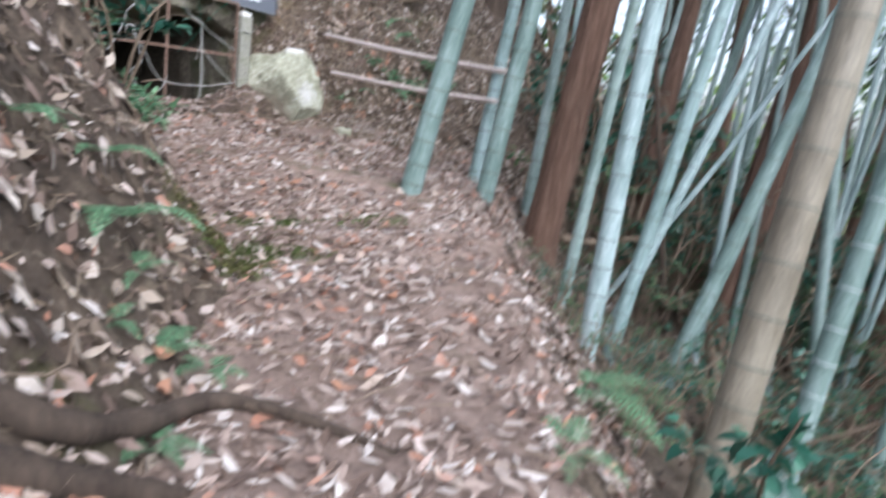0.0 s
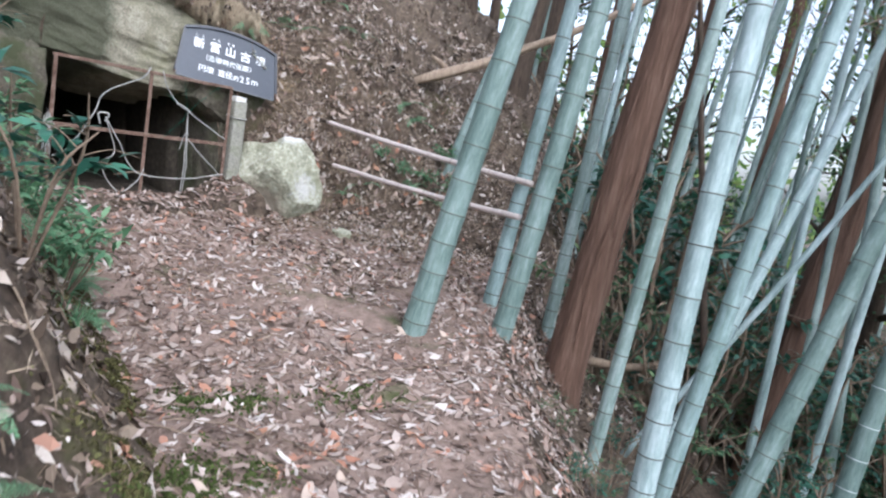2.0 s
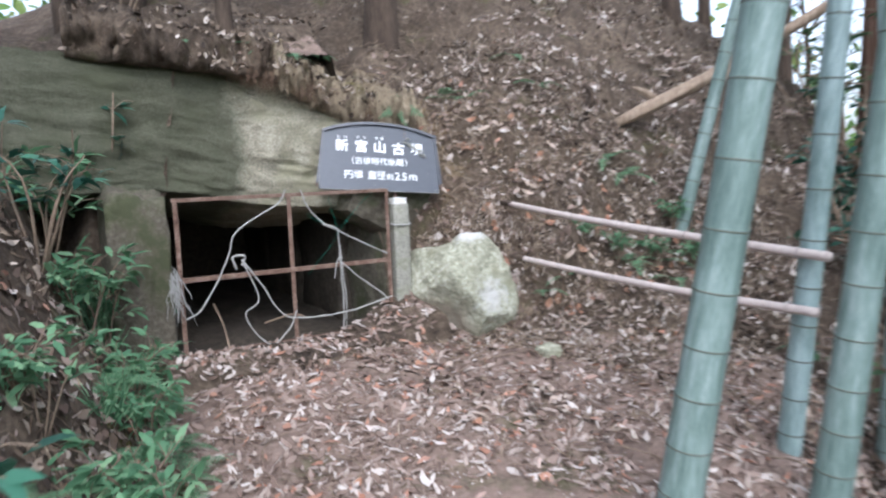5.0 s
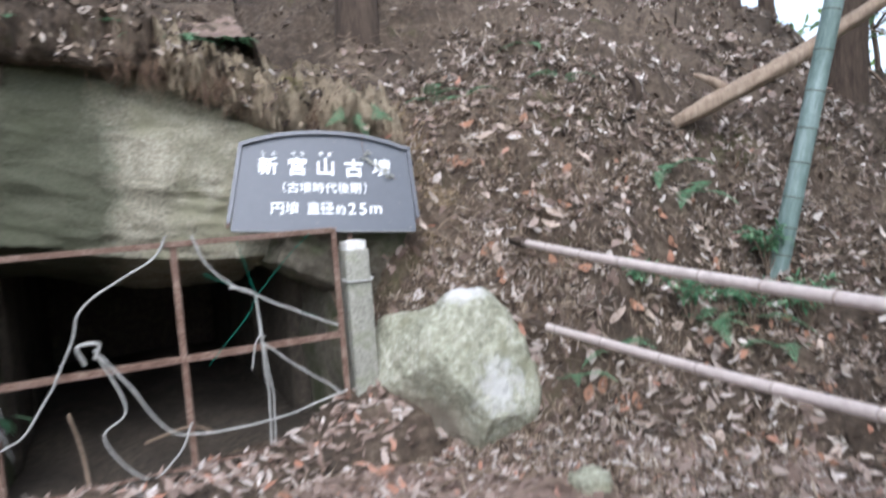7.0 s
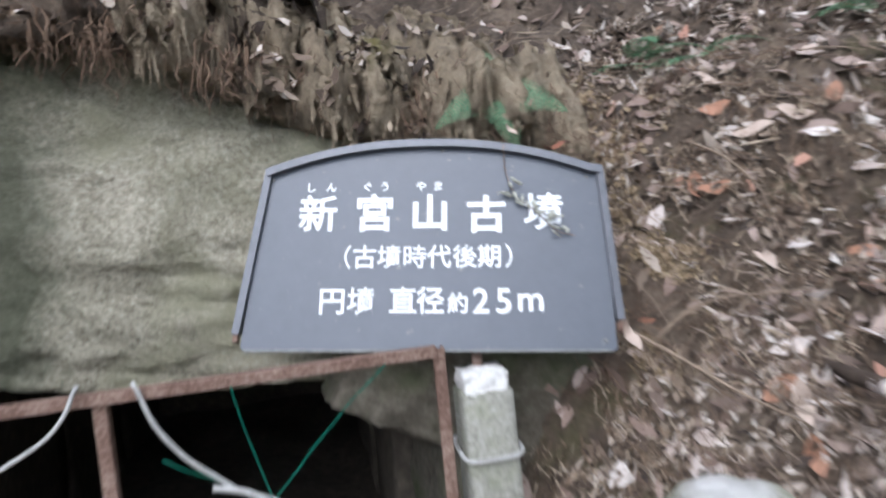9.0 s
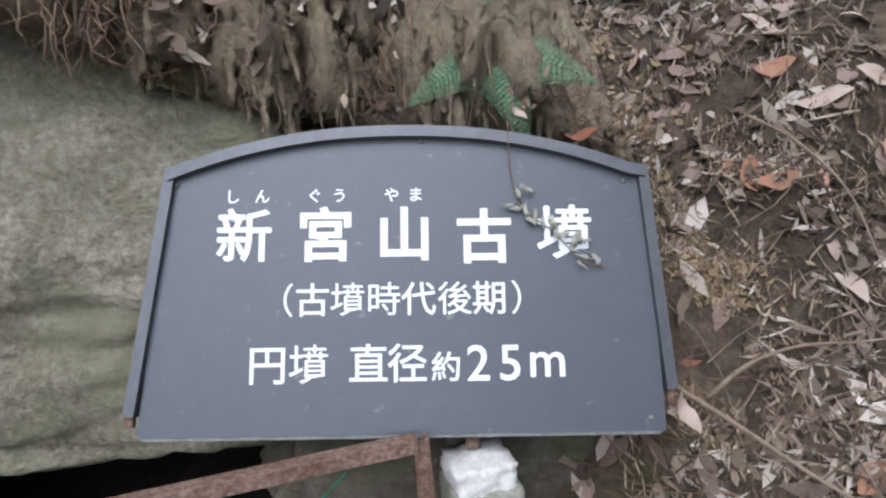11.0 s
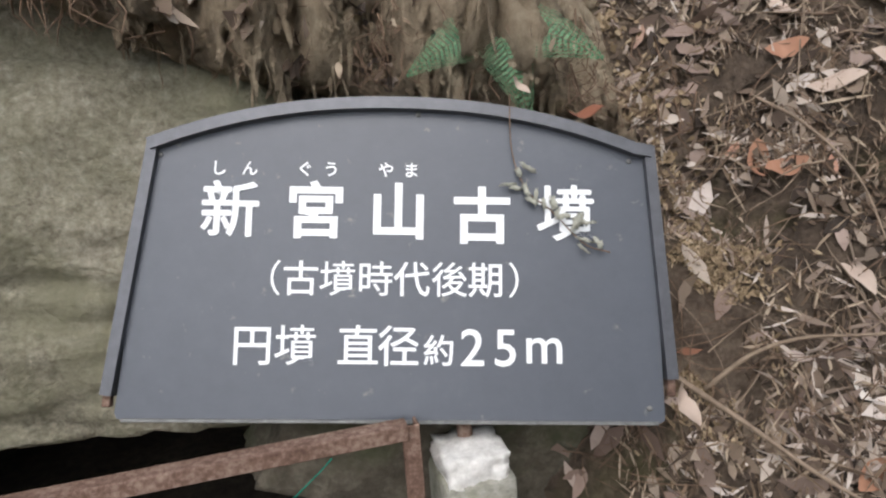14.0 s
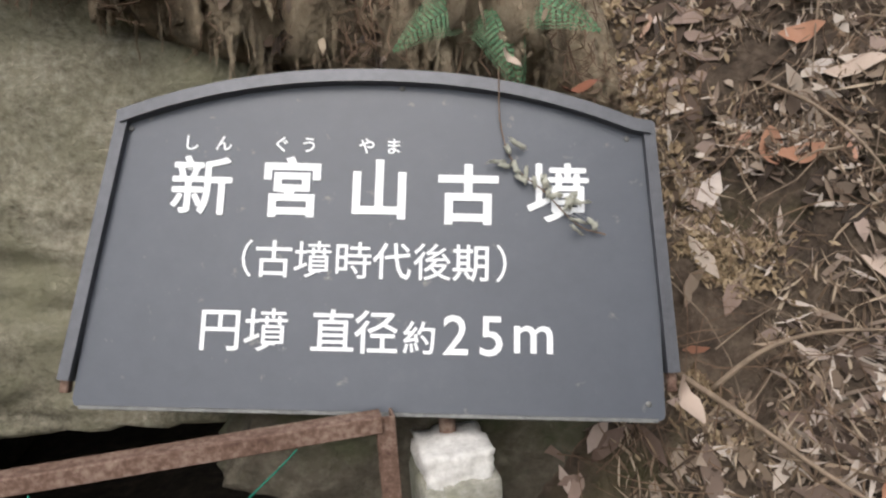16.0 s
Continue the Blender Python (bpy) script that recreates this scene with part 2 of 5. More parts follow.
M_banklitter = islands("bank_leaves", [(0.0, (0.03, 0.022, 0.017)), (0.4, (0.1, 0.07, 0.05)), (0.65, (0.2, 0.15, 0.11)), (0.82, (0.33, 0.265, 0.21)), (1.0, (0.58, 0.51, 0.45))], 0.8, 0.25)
M_curled = islands("curled_bank_leaves", [(0.0, (0.12, 0.085, 0.065)), (0.35, (0.27, 0.2, 0.165)), (0.6, (0.42, 0.345, 0.3)), (0.85, (0.6, 0.53, 0.48)), (0.95, (0.72, 0.66, 0.6)), (1.0, (0.36, 0.19, 0.12))], 0.7, 0.3)
M_fibre = islands("root_hairs", [(0.0, (0.045, 0.032, 0.023)), (0.5, (0.21, 0.148, 0.1)), (1.0, (0.46, 0.375, 0.28))], 0.9, 0.2)
M_straw = islands("bank_straw", [(0.0, (0.06, 0.042, 0.032)), (0.4, (0.17, 0.125, 0.095)), (0.7, (0.32, 0.25, 0.2)), (1.0, (0.56, 0.49, 0.43))], 0.8, 0.25)
M_leafred = islands("red_dead_leaf", [(0.0, (0.3, 0.13, 0.075)), (0.5, (0.38, 0.21, 0.135)), (1.0, (0.42, 0.27, 0.2))], 0.6, 0.3)
M_leafdark = islands("rust_red_leaf", [(0.0, (0.2, 0.075, 0.04)), (1.0, (0.3, 0.13, 0.08))], 0.55, 0.35)
M_sprig = islands("withered_leaf", [(0.0, (0.16, 0.16, 0.11)), (0.5, (0.28, 0.28, 0.21)), (1.0, (0.5, 0.5, 0.43))], 0.8, 0.2)
M_leafpale = islands("pale_dead_leaf", [(0.0, (0.38, 0.28, 0.22)), (0.5, (0.52, 0.42, 0.35)), (1.0, (0.64, 0.56, 0.5))], 0.65, 0.3)
M_fern = islands("fern_green", [(0.0, (0.08, 0.19, 0.1)), (0.6, (0.16, 0.32, 0.17)), (1.0, (0.28, 0.44, 0.25))], 0.6, 0.3, 0.3)
M_glossy = islands("evergreen_leaf", [(0.0, (0.015, 0.07, 0.045)), (0.6, (0.035, 0.13, 0.085)), (1.0, (0.08, 0.22, 0.14))], 0.35, 0.5, 0.2)
M_bush = islands("bush_leaf", [(0.0, (0.04, 0.09, 0.045)), (0.6, (0.09, 0.17, 0.085)), (1.0, (0.19, 0.28, 0.13))], 0.6, 0.3, 0.35)
M_canopy = islands("bamboo_leaf", [(0.0, (0.08, 0.16, 0.045)), (0.5, (0.18, 0.3, 0.08)), (1.0, (0.34, 0.42, 0.14))], 0.6, 0.3, 0.5)
M_clay = islands("tan_clay", [(0.0, (0.13, 0.095, 0.058)), (0.6, (0.27, 0.2, 0.125)), (1.0, (0.42, 0.33, 0.22))], 0.95, 0.1)
M_mossbrown = islands("olive_moss", [(0.0, (0.045, 0.04, 0.018)), (0.6, (0.09, 0.08, 0.033)), (1.0, (0.15, 0.15, 0.06))], 0.95, 0.1)
M_moss = islands("moss", [(0.0, (0.045, 0.06, 0.02)), (1.0, (0.11, 0.14, 0.045))], 0.95, 0.1, 0.2)


# ---- mesh helpers ----
def part(name, bm, mat, parent=None, label="", smooth=True):
    me = bpy.data.meshes.new(name)
    bm.to_mesh(me)
    bm.free()
    if smooth:
        for p in me.polygons:
            p.use_smooth = True
    me.materials.append(mat)
    ob = new(name, me)
    if parent:
        ob.parent = parent
    if label:
        tagged(ob, label)
    return ob


def mesh_of(name, verts, faces, mat, smooth=False):
    me = bpy.data.meshes.new(name)
    me.from_pydata(verts, [], faces)
    me.update()
    if smooth:
        me.polygons.foreach_set("use_smooth", [True] * len(me.polygons))
    me.materials.append(mat)
    return me


def thing(name, label, category, group="", m=None):
    ob = new(name)
    ob.empty_display_size = 0.1
    if m is not None:
        ob.matrix_world = m
    return tagged(ob, label, category, group)


def box_bm(size, centre=(0, 0, 0), bevel=0.004, segs=2):
    bm = bmesh.new()
    bmesh.ops.create_cube(bm, size=1)
    bmesh.ops.scale(bm, vec=size, verts=bm.verts)
    bmesh.ops.translate(bm, vec=centre, verts=bm.verts)
    if bevel:
        bmesh.ops.bevel(bm, geom=bm.edges[:], offset=bevel, segments=segs, affect="EDGES", profile=0.5)
    return bm


def tube_bm(points, radii, sides=10, cap=True, bm=None):
    """A tube along a line of points."""
    bm = bm or bmesh.new()
    pts = [Vector(p) for p in points]
    rings, ref = [], None
    for i, p in enumerate(pts):
        d = (pts[min(i + 1, len(pts) - 1)] - pts[max(i - 1, 0)]).normalized()
        ref = (Vector((1, 0, 0)) if abs(d.x) < 0.9 else Vector((0, 1, 0))) if ref is None else ref
        a = (ref - d * ref.dot(d)).normalized()
        ref, b = a, d.cross(a)
        r = radii[i] if hasattr(radii, "__len__") else radii
        rings.append([bm.verts.new(p + (a * math.cos(k * math.tau / sides) + b * math.sin(k * math.tau / sides)) * r) for k in range(sides)])
    for u, w in zip(rings, rings[1:]):
        for k in range(sides):
            bm.faces.new((u[k], u[(k + 1) % sides], w[(k + 1) % sides], w[k]))
    if cap:
        bm.faces.new(rings[0][::-1])
        bm.faces.new(rings[-1])
    return bm


def curve_points(ctrl, n=24):
    """A smooth line through control points."""
    c = [Vector(p) for p in ctrl]
    c = [c[0] * 2 - c[1], *c, c[-1] * 2 - c[-2]]
    out = []
    spans = len(c) - 3
    for i in range(n + 1):
        u = i / n * spans
        k = min(int(u), spans - 1)
        u -= k
        p0, p1, p2, p3 = c[k:k + 4]
        out.append(0.5 * ((2 * p1) + (p2 - p0) * u + (2 * p0 - 5 * p1 + 4 * p2 - p3) * u * u + (3 * p1 - p0 - 3 * p2 + p3) * u ** 3))
    return out


def lump_bm(size, seed, cuts=5, rough=0.12, freq=1.6, square=0.6, fine=1.0):
    """A stone: a box rounded towards an ellipsoid, broken up by noise at two scales."""
    bm = bmesh.new()
    bmesh.ops.create_cube(bm, size=2)
    bmesh.ops.subdivide_edges(bm, edges=bm.edges[:], cuts=2 ** cuts // 2 - 1, use_grid_fill=True)
    off = Vector((seed * 7.3, seed * 3.1, seed * 5.7))
    for v in bm.verts:
        s = v.co.normalized()
        q = s.lerp(v.co, square)
        n1 = noise.noise(q * freq + off)
        n2 = noise.noise(q * freq * 3.3 + off) * 0.4 * fine + noise.noise(q * freq * 9 + off) * 0.22 * fine + noise.noise(q * freq * 21 + off) * 0.09 * fine
        ridge = -abs(noise.noise(q * freq * 1.7 - off)) * 0.5
        q *= 1 + rough * (n1 + n2 + ridge)
        v.co = Vector((q.x * size[0] / 2, q.y * size[1] / 2, q.z * size[2] / 2))
    return bm


# ---- the lie of the land ----
MOUND = (-7.5, 17.5)
GATE = Vector((-2.73, 6.86, 0))
ALONG, BACK = Vector((0.625, 0.781, 0)), Vector((-0.781, 0.625, 0))


FOOT = ([-6, 1.0, 1.6, 2.5, 3.15, 3.5, 4.3, 5.2, 5.9, 6.3, 20], [-0.2, -0.3, -0.43, -0.64, -0.7, -0.98, -1.55, -2.3, -3.2, -3.75, -4.5])
BRINK = ([-4, 0, 2, 3.4, 4.6, 6, 7, 8, 10], [0.8, 0.7, 0.63, 0.6, 0.46, 0.3, 0.3, 0.5, 1.2])


def land(x, y):
    """Height of the ground: a path between a bank, a fall to the bamboo, and the burial mound."""
    x, y = np.asarray(x, float), np.asarray(y, float)
    z = np.interp(y, [-30, -2, 0, 2, 3, 4, 5.2, 6.4, 7.2, 9], [-1.6, -0.15, -0.02, 0.05, 0.12, 0.17, 0.24, 0.36, 0.44, 0.45])
    z = z + np.clip((-x - 0.6) / 2.2, 0, 1) * np.clip((y - 4.5) / 2, 0, 1) * 0.2
    # fall on the right
    edge = np.interp(y, *BRINK)
    e = np.clip(x - edge, 0, None)
    z = z - np.interp(e, [0, 0.2, 0.9, 2.0, 4, 9, 40, 600], [0, 0.1, 0.85, 1.7, 2.6, 3.5, 5, 40])
    # bank on the left
    foot = np.interp(y, *FOOT)
    e = np.clip(foot - x, 0, None)
    left = np.interp(e, [0, 0.25, 0.6, 1.0, 1.8, 3.5, 8, 40, 600], [0, 0.22, 0.7, 1.35, 2.1, 2.9, 4.0, 5, 8])
    # mound
    d = 11.5 - np.hypot(x - MOUND[0], y - MOUND[1])
    steep = np.clip((-x - 0.5) / 1.1, 0, 1)
    back = d - np.interp(x, [-2.3, -2.1, -1.5, -1.1], [0.28, 0.24, 0.1, 0])
    m1 = np.interp(back, [-0.1, 0.05, 0.2, 0.35, 0.55, 0.8, 1.2, 2.4, 4, 7, 11.5], [0, 0.35, 0.95, 1.22, 1.42, 1.75, 1.9, 2.6, 3.8, 5.9, 7.0])
    m2 = np.interp(d, [-0.7, 0, 0.4, 0.8, 1.4, 2.4, 4, 7, 11.5], [0, 0.3, 0.65, 1.05, 1.65, 2.5, 3.75, 5.9, 7.0])
    up = np.maximum(left, m1 * steep + m2 * (1 - steep))
    # cut face round the stone doorway
    a = (x - GATE.x) * ALONG.x + (y - GATE.y) * ALONG.y
    b = (x - GATE.x) * BACK.x + (y - GATE.y) * BACK.y
    b = b - 0.4 * np.clip((-0.55 - a) / 0.3, 0, 1) * np.clip((a + 1.4) / 0.3, 0, 1)
    wall = np.interp(b, [0.1, 0.22, 0.4, 0.9, 2.5, 5], [0, 1.5, 2.05, 2.4, 2.9, 3.4]) * np.interp(a, [-1.6, -0.9, 0.55, 1.0], [0, 1, 1, 0])
    return z + np.maximum(up, wall)


def spacing(lo, hi, step, far, grow=1.25):
    """Fine steps between lo and hi, growing ones out to far on both sides."""
    mid = list(np.arange(lo, hi, step))
    out, s, p = [], step, mid[-1]
    while p < far:
        s *= grow
        p += s
        out.append(p)
    pre, s, p = [], step, mid[0]
    while p > -far:
        s *= grow
        p -= s
        pre.append(p)
    return np.array(pre[::-1] + mid + out)


def rough_land(x, y):
    """The land with its clods and hollows."""
    z = land(x, y)
    near = (abs(x) < 9) & (abs(y - 5) < 12)
    steep = land(x - 0.12, y) - z
    for i in np.flatnonzero(near):
        p = Vector((x[i], y[i], z[i]))
        z[i] += 0.05 * noise.noise(p * 1.7) + 0.025 * noise.noise(p * 5.1) + 0.012 * noise.noise(p * 13.0)
        if p.y > 7.7 and p.x < 1.5:
            k = min(1.0, (p.y - 7.7) / 0.5)
            z[i] += k * (0.17 * noise.noise(p * 2.1) + 0.12 * noise.noise(p * 4.7) + 0.06 * noise.noise(p * 9.0))
            crease = 0.12 - abs(noise.noise(p * 2.9 + Vector((4, 7, 1))))
            z[i] -= k * 1.0 * crease if crease > 0 else 0.0
        elif p.x < -0.7 and p.y < 6.2 and steep[i] > 0.1:
            z[i] += 0.08 * noise.noise(p * 3.3) + 0.06 * noise.noise(p * 8.1)
    return z


def build_ground():
    xs, ys = spacing(-4.2, 2.6, 0.04, 500), spacing(0.2, 10.6, 0.04, 500)
    gx, gy = np.meshgrid(xs, ys)
    fx, fy = gx.ravel(), gy.ravel()
    z = rough_land(fx, fy)
    a = (fx - GATE.x) * ALONG.x + (fy - GATE.y) * ALONG.y
    b = (fx - GATE.x) * BACK.x + (fy - GATE.y) * BACK.y
    hole = (np.abs(a) < 0.78) & (b > 0.04) & (b < 0.42)
    verts = list(zip(fx.tolist(), fy.tolist(), z.tolist()))
    w, faces = len(xs), []
    for j in range(len(ys) - 1):
        for i in range(w - 1):
            q = (j * w + i, j * w + i + 1, (j + 1) * w + i + 1, (j + 1) * w + i)
            if not (hole[q[0]] or hole[q[1]] or hole[q[2]] or hole[q[3]]):
                faces.append(q)
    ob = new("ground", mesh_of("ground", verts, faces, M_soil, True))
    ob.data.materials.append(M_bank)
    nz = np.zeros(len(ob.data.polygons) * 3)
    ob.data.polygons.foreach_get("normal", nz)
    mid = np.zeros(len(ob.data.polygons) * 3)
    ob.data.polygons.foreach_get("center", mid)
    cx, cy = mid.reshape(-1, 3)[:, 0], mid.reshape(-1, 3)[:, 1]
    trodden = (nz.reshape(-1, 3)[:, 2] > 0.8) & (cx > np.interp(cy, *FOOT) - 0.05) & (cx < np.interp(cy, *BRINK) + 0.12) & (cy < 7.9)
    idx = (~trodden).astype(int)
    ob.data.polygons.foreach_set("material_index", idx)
    return tagged(ob, "bare brown earth path with mossy patches under fallen leaves", "ground", kind="structure")


ground = build_ground()


# ---- leaves in numbers ----
def leaf_cloud(name, places, normals, lengths, widths, mat, lift=0.004, tilt=0.35, curl=0.25, rng=None, hang=0.0):
    """Many leaves as one mesh: each a folded blade of six corners that lies on its normal."""
    rng = rng or np.random.default_rng(1)
    n = len(places)
    nrm = normals + rng.normal(0, tilt, (n, 3))
    nrm /= np.linalg.norm(nrm, axis=1)[:, None]
    d = np.cross(nrm, rng.normal(0, 1, (n, 3)))
    if hang:
        d = d / np.linalg.norm(d, axis=1)[:, None] + np.array([0, 0, -hang])
        d -= nrm * np.sum(d * nrm, axis=1)[:, None]
    d /= np.linalg.norm(d, axis=1)[:, None]
    s = np.cross(nrm, d)
    c = (rng.random(n) - 0.3)[:, None] * curl
    L, W = lengths[:, None], widths[:, None]
    p = places + normals * lift
    v = np.stack([p - d * L * 0.5 + nrm * L * c * 0.5, p - d * L * 0.12 - s * W * 0.5 + nrm * W * 0.15, p - d * L * 0.12 + s * W * 0.5 + nrm * W * 0.15,
                  p + d * L * 0.22 - s * W * 0.4 + nrm * W * 0.15, p + d * L * 0.22 + s * W * 0.4 + nrm * W * 0.15, p + d * L * 0.5 + nrm * L * c], 1).reshape(-1, 3)
    f = []
    for k in range(0, n * 6, 6):
        f += [(k, k + 2, k + 1), (k + 1, k + 2, k + 4, k + 3), (k + 3, k + 4, k + 5)]
    return new(name, mesh_of(name, v.tolist(), f, mat))


def land_normals(x, y, h=0.03):
    n = np.stack([-(land(x + h, y) - land(x - h, y)) / (2 * h), -(land(x, y + h) - land(x, y - h)) / (2 * h), np.ones_like(x)], 1)
    return n / np.linalg.norm(n, axis=1)[:, None]


def free_of_door(x, y):
    a = (x - GATE.x) * ALONG.x + (y - GATE.y) * ALONG.y
    b = (x - GATE.x) * BACK.x + (y - GATE.y) * BACK.y
    return ~((np.abs(a) < 0.85) & (b > -0.02) & (b < 0.85))


def scatter(rng, n, x0, x1, y0, y1, slope=True):
    """Places on the land, as many per real square metre on slopes as on the flat."""
    x, y = rng.uniform(x0, x1, n), rng.uniform(y0, y1, n)
    nz = land_normals(x, y)
    keep = free_of_door(x, y) & (rng.random(n) < np.clip(0.33 / np.maximum(nz[:, 2], 0.2), 0, 1))
    x, y, nz = x[keep], y[keep], nz[keep]
    return np.stack([x, y, rough_land(x, y)], 1), nz


def litter():
    rng = np.random.default_rng(11)
    for name, n, box, size, wide, tilt, label in (
            ("leaf_litter", 80000, (-3.0, 1.2, -1.5, 7.9), (0.04, 0.115), (0.16, 0.34), 0.3, "dry pinkish brown bamboo leaves strewn over the path"),
            ("broad_leaf_litter", 9000, (-3.2, 1.4, -1.5, 9.4), (0.05, 0.115), (0.36, 0.55), 0.3, "broad curled brown leaves strewn over path and bank"),
            ("side_bank_litter", 16000, (-3.6, -0.2, -1.5, 6.3), (0.05, 0.12), (0.2, 0.5), 0.45, "dead leaves and dark mould on the side bank"),
            ("bank_litter", 70000, (-4.6, 2.6, 6.4, 14.5), (0.04, 0.11), (0.2, 0.42), 0.7, "dead leaves caught on the steep earth bank"),
            ("bank_curled_leaves", 25000, (-2.7, 2.2, 7.5, 12.5), (0.06, 0.125), (0.2, 0.42), 0.85, "pale curled dead leaves caught upright on the steep bank"),
            ("path_chips", 60000, (-2.6, 1.0, 0.6, 7.6), (0.01, 0.035), (0.25, 0.6), 0.4, "crumbs of dry pinkish leaf trodden into the path"),
            ("bank_near_litter", 60000, (-2.7, 0.6, 7.4, 9.9), (0.02, 0.07), (0.22, 0.5), 0.6, "small dead leaves matted on the bank beside the sign"),
            ("bank_chips", 50000, (-2.7, 0.2, 7.4, 9.4), (0.012, 0.04), (0.25, 0.6), 0.7, "crumbs of dead leaf on the bank beside the sign"),
            ("slope_litter", 16000, (0.8, 8.0, -1.5, 13.0), (0.06, 0.13), (0.18, 0.4), 0.35, "dead leaves under the bamboo on the falling slope")):
        p, nz = scatter(rng, n, *box)
        if "near" in name or "chips" in name:
            keep = np.array([noise.noise(Vector(q) * 2.6) + 0.5 * noise.noise(Vector(q) * 7.0) for q in p]) > (0.06 if "bank" in name else -0.1)
            p, nz = p[keep], nz[keep]
        if name in ("leaf_litter", "path_chips"):
            keep = (nz[:, 2] > 0.88) | (p[:, 0] > -0.3) | (rng.random(len(p)) < 0.18)
            p, nz = p[keep], nz[keep]
        if name in ("leaf_litter", "broad_leaf_litter"):
            keep = np.array([noise.noise(Vector(q) * 1.7 + Vector((3, 3, 0))) + 0.6 * noise.noise(Vector(q) * 5.0) for q in p]) + rng.normal(0, 0.12, len(p)) > -0.42
            p, nz = p[keep], nz[keep]
        if name == "bank_litter":
            keep = (p[:, 0] > -2.7) | (rng.random(len(p)) < 0.4)
            keep &= np.array([noise.noise(Vector(q) * 1.5) + 0.6 * noise.noise(Vector(q) * 4.0) for q in p]) + rng.normal(0, 0.15, len(p)) > -0.1
            p, nz = p[keep], nz[keep]
        if name == "side_bank_litter":
            keep = nz[:, 2] < 0.9
            p, nz = p[keep], nz[keep]
        if name == "bank_curled_leaves":
            keep = np.array([noise.noise(Vector(q) * 2.1 + Vector((9, 0, 0))) + 0.5 * noise.noise(Vector(q) * 6.0) for q in p]) > -0.02
            p, nz = p[keep], nz[keep]
        L = rng.uniform(*size, len(p))
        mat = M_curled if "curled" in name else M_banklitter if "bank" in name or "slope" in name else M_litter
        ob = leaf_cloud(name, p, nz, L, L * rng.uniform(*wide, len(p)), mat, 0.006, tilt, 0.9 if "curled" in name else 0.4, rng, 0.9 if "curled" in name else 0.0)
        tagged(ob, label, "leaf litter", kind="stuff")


litter()


# ---- the stone doorway ----
def gate_pose(a, b, z, turn=0.0):
    """A pose in the doorway: a along it, b metres behind it."""
    p = GATE + ALONG * a + BACK * b
    return pose(p.x, p.y, z, 0, 0, 51.33 + turn)


def stone(name, size, m, seed, mat, label, cuts=5, rough=0.12, square=0.62, kind=""):
    ob = part(name, lump_bm(size, seed, cuts, rough, 1.6, square), mat)
    ob.matrix_world = m
    return tagged(ob, label, "stone", kind=kind)


cap = stone("capstone", (2.5, 1.3, 1.02), gate_pose(-0.55, 1.06, 2.1, 0) @ pose(0, 0, 0, -9, 3, 0), 3, M_stone, "huge mossy grey granite capstone above the tomb doorway", 7, 0.1, 0.78)
for v in cap.data.vertices:
    if v.co.z < 0:
        u = max(0.0, min(1.0, (v.co.x + 0.1) / 0.7))
        v.co.z -= 0.1 * u * u * (3 - 2 * u)
for v in cap.data.vertices:
    if v.co.y < 0:
        shelf = noise.noise(Vector((v.co.x * 2.2, 3.0, v.co.z * 8.0 + v.co.x * 1.5))) + 0.5 * noise.noise(Vector((v.co.x * 6.0, 8.0, v.co.z * 19.0)))
        ledge = max(-1.0, min(1.0, shelf * 5.0))
        bare = 0.35 + 0.65 * max(0.0, min(1.0, (v.co.x - 0.2) / 0.3))
        v.co.y += (0.016 * ledge + 0.012 * noise.noise(v.co * 16)) * bare
stone("jamb_stone", (0.6, 0.9, 1.3), gate_pose(1.08, 0.62, 1.0), 5, M_jamb, "brown granite side stone of the tomb doorway", 6, 0.12, 0.7)
stone("jamb_stone", (0.72, 0.6, 0.5), gate_pose(0.86, 0.42, 1.6) @ pose(0, 0, 0, 0, 28, 0), 9, M_jamb, "brown slanting stone wedged under the capstone", 6, 0.1, 0.6)


def sill_height(a, b):
    """Earth banked against the gate's foot, rising towards the post."""
    rise = 0.27 * max(0.0, (a - 0.3) / 0.6) ** 1.15 * math.exp(-((b - 0.12) / 0.34) ** 2)
    return 0.55 + 0.115 * math.exp(-((b + 0.02) / 0.2) ** 2) + rise + 0.025 * noise.noise(Vector((a, b, 0)) * 8) + 0.012 * noise.noise(Vector((a, b, 0)) * 26)


bm = bmesh.new()
bmesh.ops.create_grid(bm, x_segments=80, y_segments=34, size=1)
for v in bm.verts:
    a, b = 0.1 + 1.0 * v.co.x, 0.12 + 0.46 * v.co.y
    v.co = Vector((a, b, sill_height(a, b) - 0.12 * max(0.0, abs(v.co.y) - 0.85) / 0.15))
heap = part("earth_heap", bm, M_bank)
heap.matrix_world = gate_pose(0, 0, 0)
tagged(heap, "heap of bare brown earth slumped in the tomb doorway", "earth", kind="structure")
hr = np.random.default_rng(19)
ha, hb = hr.uniform(-0.9, 1.0, 620), hr.normal(-0.1, 0.12, 620)
spots = np.array([gate_pose(a, b, sill_height(a, b)).translation[:] for a, b in zip(ha, hb)])
hl = hr.uniform(0.04, 0.11, 620)
tagged(leaf_cloud("sill_litter", spots, np.tile([0.2, -0.16, 0.95], (620, 1)), hl, hl * hr.uniform(0.2, 0.42, 620), M_litter, 0.006, 0.3, 0.4, hr), "dry brown leaves banked against the gate's foot", "leaf litter", kind="stuff")
stone("jamb_stone", (0.4, 0.9, 1.6), gate_pose(-0.985, 0.46, 1.0), 8, M_jamb, "mossy grey granite side stone of the tomb doorway", 5, 0.1, 0.75)
